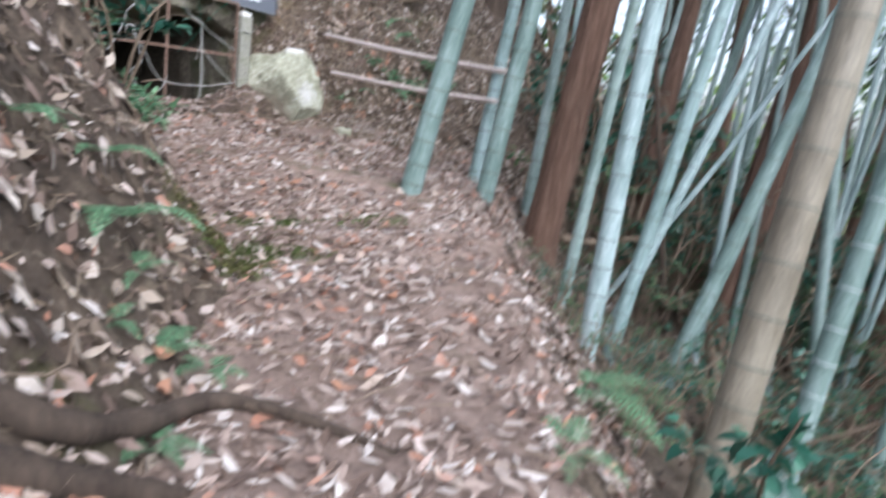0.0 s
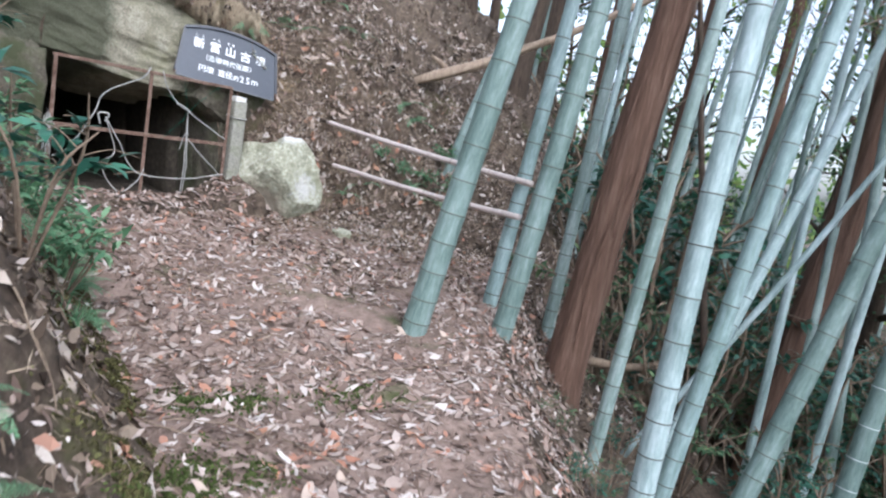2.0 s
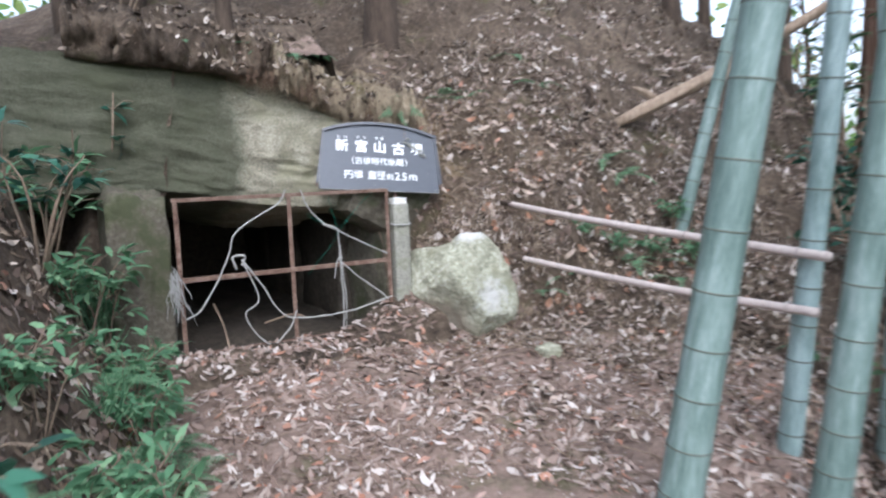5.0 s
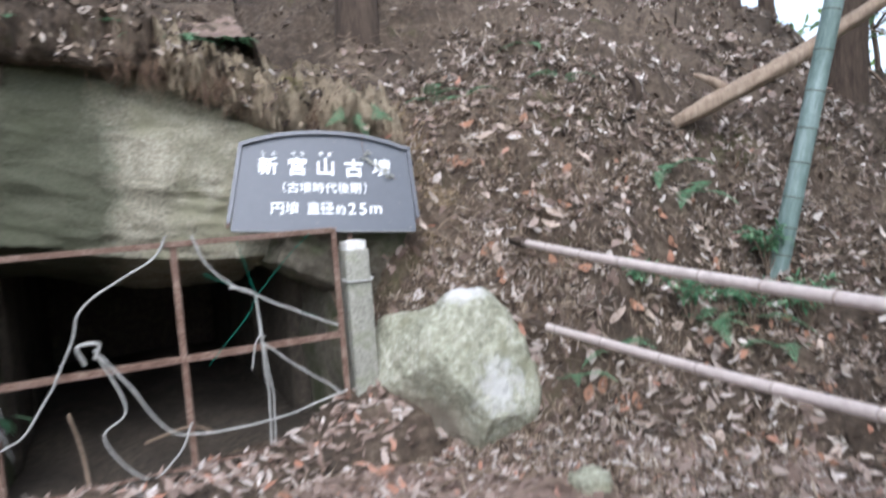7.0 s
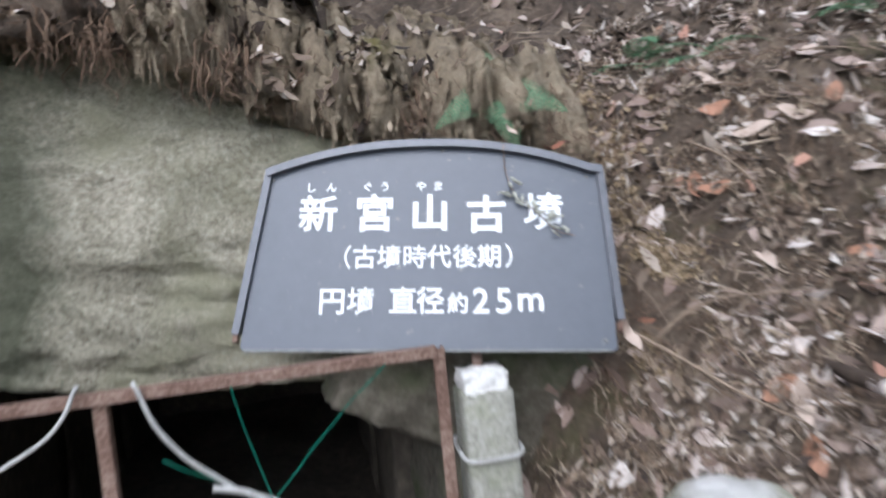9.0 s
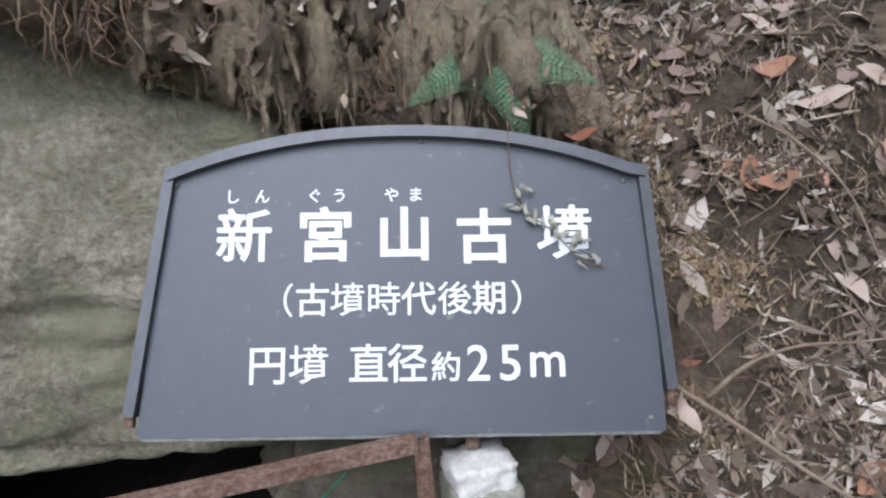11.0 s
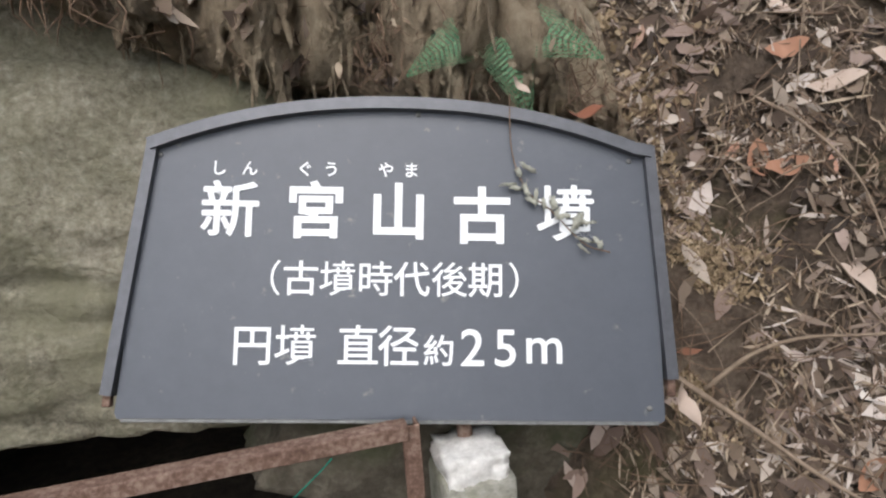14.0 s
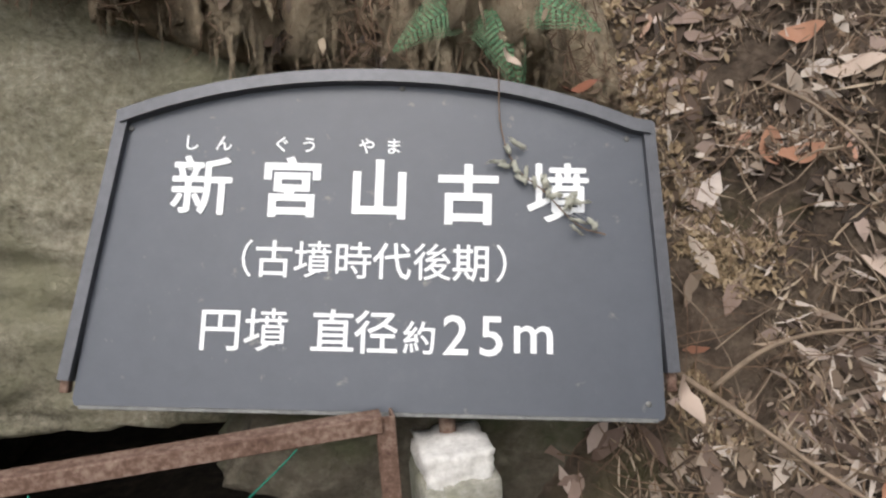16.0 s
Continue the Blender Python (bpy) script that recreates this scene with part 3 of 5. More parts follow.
# Chamber walls, roof and end, coloured near black to deepen the shade inside.
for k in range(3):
    stone("wall_stone", (0.6, 1.2, 1.4), gate_pose(1.0, 1.5 + 1.1 * k, 1.1), 20 + k, M_shadestone, "chamber wall stone inside the tomb, coloured dark for the shade", 4, 0.1, 0.8)
    stone("wall_stone", (0.6, 1.2, 1.4), gate_pose(-1.05, 1.5 + 1.1 * k, 1.1), 30 + k, M_shadestone, "chamber wall stone inside the tomb, coloured dark for the shade", 4, 0.1, 0.8)
    stone("roof_stone", (2.4, 1.25, 0.7), gate_pose(0, 1.95 + 1.1 * k, 1.98), 40 + k, M_shadestone, "roof slab over the burial chamber, coloured dark for the shade", 4, 0.08, 0.8)
stone("end_stone", (2.2, 0.6, 1.6), gate_pose(0, 4.5, 1.1), 50, M_shadestone, "end stone of the burial chamber, coloured dark for the shade", 4, 0.08, 0.8)
bm = bmesh.new()
bmesh.ops.create_grid(bm, x_segments=24, y_segments=40, size=1)
for v in bm.verts:
    v.co = Vector((v.co.x * 1.1, 2.2 + v.co.y * 2.25, 0.06 * noise.noise(v.co * 3) + (0.06 if v.co.y < -0.9 else -0.03)))
# The floor takes the same darkened colour, as shade behind the gate.
floor = part("floor", bm, M_shadestone)
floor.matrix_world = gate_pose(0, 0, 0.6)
tagged(floor, "bare earth floor of the burial chamber, coloured dark for the shade", "floor", kind="structure")


# ---- iron gate with ropes ----
def gate():
    g = thing("iron_gate", "rusty angle iron gate frame across the tomb doorway", "gate", m=gate_pose(0, 0, 0))
    w, top, mid, low, bar = 0.755, 1.705, 1.17, 0.66, 0.03

    def angle_bar(name, size, centre):
        """Angle iron: two thin flanges."""
        b = box_bm((size[0], 0.005, size[2]), (centre[0], centre[1], centre[2]), 0.0015, 1)
        if size[0] > size[2]:
            o = box_bm((size[0], bar, 0.005), (centre[0], centre[1] + bar / 2, centre[2] + size[2] / 2 - 0.0025), 0.0015, 1)
        else:
            o = box_bm((0.005, bar, size[2]), (centre[0] + size[0] / 2 - 0.0025, centre[1] + bar / 2, centre[2]), 0.0015, 1)
        tmp = bpy.data.meshes.new("tmp")
        o.to_mesh(tmp)
        o.free()
        b.from_mesh(tmp)
        bpy.data.meshes.remove(tmp)
        return part(name, b, M_rust, g, smooth=False)

    angle_bar("top_bar", (2 * w + 0.02, 0, 0.026), (-0.015, 0, top - 0.008))
    angle_bar("middle_bar", (2 * w - 0.03, 0, bar), (0, 0.004, mid))
    angle_bar("bottom_bar", (2 * w - 0.03, 0, bar), (0, 0.002, low))
    for a in (-w, 0, w):
        angle_bar("upright_bar", (bar, 0, top - low + 0.1), (a, 0.008 if a else 0.012, (top + low) / 2 - 0.05))
    return g


gate()


def rope(name, ctrl, r, mat, label, n=40):
    pts = curve_points(ctrl, n)
    pts = [p + Vector((noise.noise(p * 9), noise.noise(p * 9 + Vector((5, 0, 0))), noise.noise(p * 9 + Vector((0, 5, 0))))) * 0.006 for p in pts]
    ob = part(name, tube_bm(pts, r, 6), mat)
    ob.matrix_world = gate_pose(0, 0, 0)
    return tagged(ob, label, "rope")


F = -0.02
for ctrl, r in (([(-0.03, F, 1.735), (-0.1, F - 0.01, 1.64), (-0.38, F, 1.47), (-0.45, F, 1.3), (-0.62, F, 1.0), (-0.74, F, 0.92)], 0.0052),
                ([(0.08, F, 1.73), (0.13, F, 1.6), (0.25, F, 1.47), (0.342, F, 1.425), (0.55, F, 1.31), (0.73, F, 1.22)], 0.0052),
                ([(-0.36, F, 1.28), (-0.24, F, 1.1), (-0.1, F, 0.87), (0.05, F, 0.825), (0.4, F - 0.02, 0.83), (0.74, F - 0.02, 0.9)], 0.0052),
                ([(-0.36, F, 1.28), (-0.26, F, 1.0), (-0.36, F, 0.9), (-0.28, F, 0.74), (-0.18, F, 0.67), (-0.06, F, 0.76), (0.0, F, 0.88)], 0.0048),
                ([(0.343, F, 1.2), (0.5, F, 1.06), (0.72, F, 0.88)], 0.0048),
                ([(0.342, F, 1.43), (0.343, F - 0.01, 1.2), (0.355, F, 0.95), (0.35, F, 0.7)], 0.0048),
                ([(0.342, F, 1.43), (0.35, F - 0.012, 1.2), (0.375, F, 0.95), (0.37, F, 0.7)], 0.004),
                ([(0.36, F - 0.02, 1.22), (0.34, F - 0.02, 1.235), (0.31, F - 0.02, 1.2), (0.3, F - 0.02, 1.14), (0.29, F - 0.02, 1.08)], 0.004),
                ([(0.22, F - 0.02, 1.475), (0.3, F - 0.025, 1.455), (0.35, F - 0.02, 1.42)], 0.007),
                ([(-0.4, F, 1.22), (-0.42, F - 0.015, 1.3), (-0.34, F - 0.015, 1.3), (-0.36, F, 1.24)], 0.008)):
    rope("rope", ctrl, r, M_rope, "frayed grey rope draped over the iron gate")
for ctrl in ([(0.62, F, 1.69), (0.48, F, 1.56), (0.345, F, 1.42), (0.3, F, 1.34), (0.1, F, 1.13)], [(0.12, F, 1.55), (0.25, F, 1.47), (0.4, F, 1.39), (0.62, F, 1.28)], [(0.28, F, 1.69), (0.31, F, 1.55), (0.345, F, 1.42)]):
    rope("green_string", ctrl, 0.0015, M_string, "thin green plastic string tied to the iron gate")
for ctrl in ([(-0.5, 0.3, 0.95), (-0.46, 0.22, 0.8), (-0.44, 0.15, 0.62)], [(-0.2, 0.1, 0.8), (0.0, 0.08, 0.84), (0.1, 0.05, 0.8)]):
    s = part("stick", tube_bm(curve_points(ctrl, 10), 0.008, 6), M_twig)
    s.matrix_world = gate_pose(0, 0, 0)
    tagged(s, "dry brown stick leaning behind the iron gate", "stick")

rag_rng = random.Random(44)
rag = thing("frayed_cord", "frayed bundle of pale cord hanging on the gate's upright", "cord", m=gate_pose(0, 0, 0))
for _ in range(30):
    p = Vector((-0.80 + rag_rng.gauss(0, 0.018), F - 0.02 + rag_rng.gauss(0, 0.01), 1.21 + rag_rng.gauss(0, 0.03)))
    fall, drift = rag_rng.uniform(0.14, 0.32), Vector((rag_rng.gauss(0.004, 0.006), rag_rng.gauss(-0.002, 0.003), 0))
    part("strand", tube_bm([p + drift * k + Vector((rag_rng.gauss(0, 0.007), rag_rng.gauss(0, 0.004), -fall * k / 6)) for k in range(7)], [0.002, 0.003, 0.003, 0.0025, 0.0022, 0.0018, 0.001], 5, False), M_rope, rag)

# ---- concrete post and boulder ----
POST = Vector((-2.225, 7.56, 0))
post = thing("concrete_post", "weathered square concrete post bearing the sign", "post", m=pose(POST.x, POST.y, 0.45, 0, 0, 51))
bm = box_bm((0.128, 0.128, 1.14), (0, 0, 0.57), 0.012, 2)
bmesh.ops.subdivide_edges(bm, edges=bm.edges[:], cuts=3, use_grid_fill=True)
for v in bm.verts:
    v.co += Vector((noise.noise(v.co * 14), noise.noise(v.co * 14 + Vector((3, 0, 0))), 0)) * 0.005
part("shaft", bm, M_concrete, post)
bm = lump_bm((0.118, 0.118, 0.07), 61, 4, 0.18, 2.2, 0.8)
bmesh.ops.translate(bm, vec=(0, 0, 1.15), verts=bm.verts)
part("chipped_top", bm, M_chipped, post, "chipped pale mortar top")
bm = tube_bm([(0, 0.02, 1.1), (0, 0.03, 1.225)], 0.014, 10)
part("iron_rod", bm, M_rust, post, "rusty iron rod")
for z in (0.99, 0.28):
    pts = [(0.075 * math.copysign(abs(math.cos(t)) ** 0.4, math.cos(t)), 0.075 * math.copysign(abs(math.sin(t)) ** 0.4, math.sin(t)), z + 0.012 * math.sin(t)) for t in np.linspace(0, math.tau, 25)]
    part("tie_cord", tube_bm(pts, 0.006, 6), M_rope, post, "pale cord tied round the post")


def boulder_bm():
    """A broken block: flat shoulder, notch and knob on top, a raised front ridge and an undercut lower face."""
    bm = lump_bm((2, 2, 2), 14, 7, 0.0, 1.0, 0.25, 0.0)
    turn = [-180, -150, -120, -95, -70, -45, -20, 0, 20, 40, 58, 72, 84, 96, 104, 116, 128, 142, 160, 180]
    reach = [0.41, 0.44, 0.48, 0.55, 0.57, 0.53, 0.45, 0.42, 0.40, 0.41, 0.44, 0.465, 0.458, 0.44, 0.39, 0.4, 0.45, 0.52, 0.45, 0.41]
    planes = [(Vector((0.42, -0.86, 0.3)).normalized(), 0.28), (Vector((-0.5, -0.78, -0.36)).normalized(), 0.245), (Vector((-0.72, -0.62, 0.3)).normalized(), 0.33),
              (Vector((0.1, -0.66, 0.74)).normalized(), 0.42), (Vector((0.8, -0.3, 0.52)).normalized(), 0.405), (Vector((0.35, -0.72, -0.6)).normalized(), 0.37)]
    for v in bm.verts:
        q = v.co.normalized()
        flat = math.hypot(q.x, q.z)
        r = float(np.interp(math.degrees(math.atan2(q.z, q.x)), turn, reach))
        p = Vector((q.x * r, q.y * (0.34 + 0.06 * (1 - flat)), q.z * r))
        for n, d in planes:
            over = p.dot(n) - d
            if over > 0:
                p -= n * over * 0.88
        k = p * 3.0
        p += q * (0.024 * noise.noise(k * 1.1 + Vector((7, 1, 3))) + 0.014 * noise.noise(k * 3.1) - 0.012 * abs(noise.noise(k * 2.0 + Vector((2, 9, 4)))) + 0.008 * noise.noise(k * 9) + 0.004 * noise.noise(k * 23))
        v.co = p
    return bm


boulder = part("boulder", boulder_bm(), M_boulder)
boulder.matrix_world = pose(-1.79, 7.79, 0.885, 0, 0, 27)
tagged(boulder, "pale greenish granite boulder with a white chipped knob on top", "boulder")
kerbstone = part("small_stone", lump_bm((0.2, 0.16, 0.16), 33, 5, 0.2, 1.5, 0.45), M_boulder)
kerbstone.matrix_world = pose(-1.05, 7.42, 0.5, 10, 5, 40)
tagged(kerbstone, "small rounded grey stone half sunk in the path", "stone")

# ---- sign ----
BL = Vector((-2.688, 7.195, 1.730))
sx, su = Vector((0.798, 0.597, -0.086)).normalized(), Vector((-0.151, 0.336, 0.929))
su = (su - sx * su.dot(sx)).normalized()
sn = sx.cross(su)
SIGN = Matrix((sx, su, sn)).transposed().to_4x4()
SIGN.translation = BL
SW, SH, ARCH = 0.926, 0.48, 0.081


def arch(x, inset=0.0):
    """Height of the sign's top edge."""
    u = (x - SW / 2) / (SW / 2 - 0.03)
    return SH - inset + ARCH * (1 - min(1, abs(u)) ** 2.2)


def sign_board():
    s = thing("sign_board", "dark grey arched metal sign with white Japanese lettering above a post", "sign", m=SIGN)
    taper, inset = 0.012, 0.036
    outline = [(0.0, 0.012), (0.004, 0.003), (0.013, 0.0), (SW - 0.008, 0.0), (SW - 0.001, 0.004), (SW, 0.012)] + [(SW - taper - (SW - taper - inset) * k / 24, arch(SW - taper - (SW - taper - inset) * k / 24, 0.01)) for k in range(25)]
    bm = bmesh.new()
    lo, hi = [bm.verts.new((x, y, -0.012)) for x, y in outline], [bm.verts.new((x, y, 0.0)) for x, y in outline]
    bm.faces.new(lo[::-1])
    bm.faces.new(hi)
    for k in range(len(outline)):
        j = (k + 1) % len(outline)
        bm.faces.new((lo[k], lo[j], hi[j], hi[k]))
    part("panel", bm, M_board, s, smooth=False)

    def strip(name, line, wide, z0, z1, label=""):
        bm = bmesh.new()
        rows = []
        for i, (x, y) in enumerate(line):
            a, b = Vector(line[max(i - 1, 0)]), Vector(line[min(i + 1, len(line) - 1)])
            d = (b - a).normalized()
            n = Vector((-d.y, d.x))
            p = Vector((x, y))
            q = p + n * wide
            rows.append([bm.verts.new((*c, z)) for c, z in ((p, z0), (p, z1), (q, z1), (q, z0))])
        for r0, r1 in zip(rows, rows[1:]):
            for k in range(4):
                bm.faces.new((r0[k], r0[(k + 1) % 4], r1[(k + 1) % 4], r1[k]))
        bm.faces.new(rows[0][::-1])
        bm.faces.new(rows[-1])
        bmesh.ops.recalc_face_normals(bm, faces=bm.faces[:])
        part(name, bm, M_frame, s, label, smooth=False)

    top = [(inset - 0.006 + (SW - taper - inset + 0.006) * k / 30, arch(inset - 0.006 + (SW - taper - inset + 0.006) * k / 30)) for k in range(31)]
    strip("top_frame", top, -0.021, -0.014, 0.02)
    strip("side_frame", [(-0.021, 0.042), (inset - 0.006, SH)], -0.019, -0.016, 0.014)
    strip("side_frame", [(SW - taper + 0.004, SH), (SW + 0.021, 0.075)], -0.019, -0.016, 0.014)
    for x, y in ((-0.014, 0.036), (SW + 0.012, 0.06)):
        part("rusted_stub", box_bm((0.014, 0.03, 0.016), (x, y, -0.004), 0.002, 1), M_rust, s, "rusty broken end of the frame", smooth=False)
    part("bottom_edge", box_bm((SW - 0.024, 0.0065, 0.0048), (SW / 2, 0.0, 0.002), 0.001, 1), M_edge, s, "pale worn metal edge", smooth=False)
    for x, y in ((0.05, 0.455), (0.875, 0.455), (0.5, 0.535), (0.9, 0.025)):
        bm = bmesh.new()
        bmesh.ops.create_uvsphere(bm, u_segments=10, v_segments=6, radius=0.005)
        bmesh.ops.scale(bm, vec=(1, 1, 0.4), verts=bm.verts)
        bmesh.ops.translate(bm, vec=(x, y, 0.001), verts=bm.verts)
        part("screw", bm, M_edge, s)

    def write(text, x, y, size, bold=0.0, squeeze=1.0):
        c = bpy.data.curves.new("lettering", "FONT")
        c.body, c.size, c.align_x, c.align_y = text, size, "CENTER", "CENTER"
        c.offset, c.extrude, c.resolution_u = bold, 0.0006, 3
        c.materials.append(M_white)
        o = new("lettering", c)
        o.parent = s
        o.matrix_local = pose(x, y, 0.0016) @ Matrix.Diagonal((squeeze, 1, 1, 1))
        return o

    for ch, x in zip("新宮山古墳", KANJI_X):
        if ch in "宮山古":
            write(ch, x, KANJI_Y - (0.006 if ch == "古" else 0), 0.105, 0.0026)
        else:
            for k, (ox, oy) in enumerate(((-0.0014, 0), (0.0014, 0), (0, -0.0012), (0, 0.0012))):
                write(ch, x + ox, KANJI_Y + oy, 0.105, 0.0003).location.z += 0.0001 * k
    for ch, x in zip("しんぐうやま", KANA_X):
        write(ch, x, KANA_Y, 0.029, 0.0004)
    for ch, x in zip("（古墳時代後期）", LINE2_X):
        write(ch, x, LINE2_Y, 0.064, 0.0005 if ch in "古代期" else 0.0002 if ch not in "（）" else 0.0)
    for ch, x, k in zip("円墳直径約25m", LINE3_X, (0.073, 0.073, 0.073, 0.073, 0.055, 0.089, 0.089, 0.092)):
        write(ch, x, LINE3_Y - (0.006 if ch == "約" else -0.006 if ch == "m" else 0), k, 0.0006 if ch != "墳" else 0.0002)
    return s


KANJI_X, KANJI_Y = (0.176, 0.324, 0.468, 0.614, 0.761), 0.352
KANA_X, KANA_Y = (0.153, 0.207, 0.303, 0.349, 0.445, 0.489), 0.431
LINE2_X, LINE2_Y = (0.238, 0.302, 0.365, 0.430, 0.493, 0.558, 0.621, 0.690), 0.236
LINE3_X, LINE3_Y = (0.224, 0.297, 0.403, 0.472, 0.541, 0.598, 0.655, 0.721), 0.121
sign_board()


sprig = thing("dead_sprig", "withered sprig with shrivelled leaves hanging on the sign", "sprig", m=SIGN)
part("stem", tube_bm(curve_points([(0.66, 0.565, 0.026), (0.665, 0.47, 0.012), (0.69, 0.40, 0.012), (0.735, 0.36, 0.014), (0.79, 0.305, 0.012), (0.835, 0.29, 0.012)], 24), 0.0012, 5), M_root, sprig)
sr = random.Random(12)
for k in range(20):
    u = sr.random()
    x, y = (0.72 + 0.1 * u, 0.38 - 0.08 * u) if k > 6 else (0.66 + 0.06 * u, 0.42 - 0.05 * u)
    bm = lump_bm((sr.uniform(0.01, 0.026), sr.uniform(0.004, 0.009), 0.005), k + 3, 4, 1.3, 2.6, 0.3, 1.6)
    bmesh.ops.transform(bm, matrix=pose(x + sr.gauss(0, 0.012), y + sr.gauss(0, 0.012), 0.012 + 0.008 * sr.random(), 0, sr.uniform(-25, 25), sr.uniform(0, 360)), verts=bm.verts)
    part("leaf", bm, M_sprig, sprig)


# ---- rails ----
def rail_pole(a, b, r, seed, nodes=8):
    """A dry bamboo pole: a dark broken butt in the bank, nodes along it, cut square at the other end."""
    a, b = Vector(a), Vector(b)
    t = thing("rail_pole", "dry pinkish bamboo rail tied between culm and earth bank", "rail", "bamboo rails", Matrix.Translation(a))
    n, d = 60, (b - a).normalized()
    side = d.cross(Vector((0, 0, 1))).normalized()
    marks = [(k + 0.5 + 0.2 * math.sin(k * 2.1 + seed)) / nodes for k in range(nodes)]

    def at(u):
        return (b - a) * u + side * 0.012 * math.sin(u * 5 + seed) - Vector((0, 0, 0.02 * math.sin(math.pi * u)))

    part("pole", tube_bm([at(i / n) for i in range(n + 1)], [r * (0.82 + 0.18 * i / n) for i in range(n + 1)], 14), M_rail, t)
    for u in marks:
        k = r * (0.82 + 0.18 * u)
        part("node_ring", tube_bm([at(u) - d * 0.007, at(u) - d * 0.001, at(u) + d * 0.001, at(u) + d * 0.006], [k * 1.0, k * 1.1, k * 1.1, k * 1.0], 14), M_railnode, t)
    butt = tube_bm([at(0) - d * 0.14, at(0) - d * 0.06, at(0.004), at(0.012)], [r * 0.55, r * 0.8, r * 0.88, r * 0.86], 10)
    for v in butt.verts:
        v.co += side * noise.noise(v.co * 40 + a) * 0.006
    part("butt", butt, M_darkbark, t, "dark weathered broken end")
    return t


rail_pole((-1.45, 8.02, 1.545), (0.54, 6.39, 1.335), 0.0245, 1)
rail_pole((-1.32, 7.79, 1.142), (0.50, 6.41, 1.065), 0.0235, 4)


# ---- bamboo ----
def culm_meshes(r, height, gap, seed):
    """The tube of a culm, tapered, swollen a little at each node, and the heights of its nodes."""
    rng = random.Random(seed)
    z, nodes = 0.12, []
    while z < height:
        nodes.append(z)
        z += gap * (0.55 + min(z, 2.5) / 2.5 * 0.55) * rng.uniform(0.9, 1.1)
    pts, rad = [(0, 0, -0.25)], [r * 1.08]
    zs = sorted({0.0, height, *[n + d for n in nodes for d in (-0.03, -0.006, 0.006, 0.03)]})
    for h in zs:
        taper = r * (1 - 0.75 * max(0, h) / 14)
        swell = 1.03 if any(abs(h - n) < 0.01 for n in nodes) else 1.0
        pts.append((0.02 * math.sin(h * 0.7 + seed), 0.02 * math.cos(h * 0.5 + seed), h))
        rad.append(taper * swell)
    return pts, rad, nodes


def bamboo(x, y, lean_x, lean_y, r, mat, label, height=8.0, gap=0.27, seed=1, base=None, ring=None, group="bamboo beside the path"):
    z = float(land(x, y)) if base is None else base
    d = Vector((lean_x, lean_y, 1)).normalized()
    m = d.to_track_quat("Z", "Y").to_matrix().to_4x4()
    m.translation = (x + lean_x * z, y + lean_y * z, z)
    zz = float(land(m.translation.x, m.translation.y))
    m.translation = (x + lean_x * zz, y + lean_y * zz, zz - 0.05)
    t = thing("bamboo", label, "bamboo", group, m)
    pts, rad, nodes = culm_meshes(r, height, gap, seed)
    part("culm", tube_bm(pts, rad, 20), mat, t)
    for n in [n for n in nodes if n < 4.2]:
        rr = r * (1 - 0.75 * n / 14)
        o = (0.02 * math.sin(n * 0.7 + seed), 0.02 * math.cos(n * 0.5 + seed))
        part("node_ring", tube_bm([(*o, n - 0.007), (*o, n), (*o, n + 0.004)], [rr * 1.025, rr * 1.055, rr * 1.02], 20), ring or M_node, t)
    return t


GREEN = "tall green bamboo culm with dark node rings"
PALE = "tall bluish bamboo culm with a white waxy bloom"
for k, (x, y, lx, ly, r, mat, label) in enumerate((
        (-0.16, 5.50, 0.145, 0.0, 0.088, M_culm, "thick green bamboo culm standing on the path's edge"),
        (0.36, 6.56, 0.08, 0.0, 0.062, M_culm_pale, "bluish bamboo culm with two rails tied to it"),
        (0.44, 5.98, 0.11, 0.0, 0.08, M_culm, GREEN),
        (1.03, 7.60, 0.05, 0.0, 0.062, M_culm, GREEN),
        (1.35, 5.90, 0.07, 0.0, 0.054, M_culm, GREEN),
        (1.34, 4.70, 0.035, 0.05, 0.072, M_culm_pale, PALE),
        (1.88, 5.70, 0.13, 0.05, 0.066, M_culm_pale, PALE),
        (2.22, 6.60, 0.36, 0.25, 0.058, M_culm_pale, "slender pale bamboo culm leaning far over"),
        (2.79, 6.30, 0.27, 0.1, 0.088, M_culm, "thick green bamboo culm leaning over the slope"),
        (1.66, 3.00, 0.13, 0.13, 0.098, M_culm_tan, "thick dead tan bamboo culm beside the path"),
        (-0.56, 9.25, 0.25, 0.05, 0.06, M_culm, "slim green bamboo culm rooted on the mound's flank"),
        (2.93, 4.50, 0.14, 0.1, 0.082, M_culm, "dark green bamboo culm with white node rings"),
        (3.27, 6.00, 0.1, 0.05, 0.078, M_culm, "dark green bamboo culm with white node rings"))):
    bamboo(x, y, lx, ly, r, mat, label, 8.0, 0.3, k + 1, None, M_nodewhite if "white node" in label else None)
for p in ((0.36 + 0.08 * 1.37, 6.53, 1.34), (0.36 + 0.08 * 1.06, 6.53, 1.07)):
    t = part("tie_wire", tube_bm([(0.075 * math.cos(a), 0.075 * math.sin(a), 0.015 * math.sin(3 * a)) for a in np.linspace(0, math.tau * 2, 40)], 0.005, 6), M_wire)
    t.location = p
    tagged(t, "silvery wire tying the rail to the bamboo", "wire")


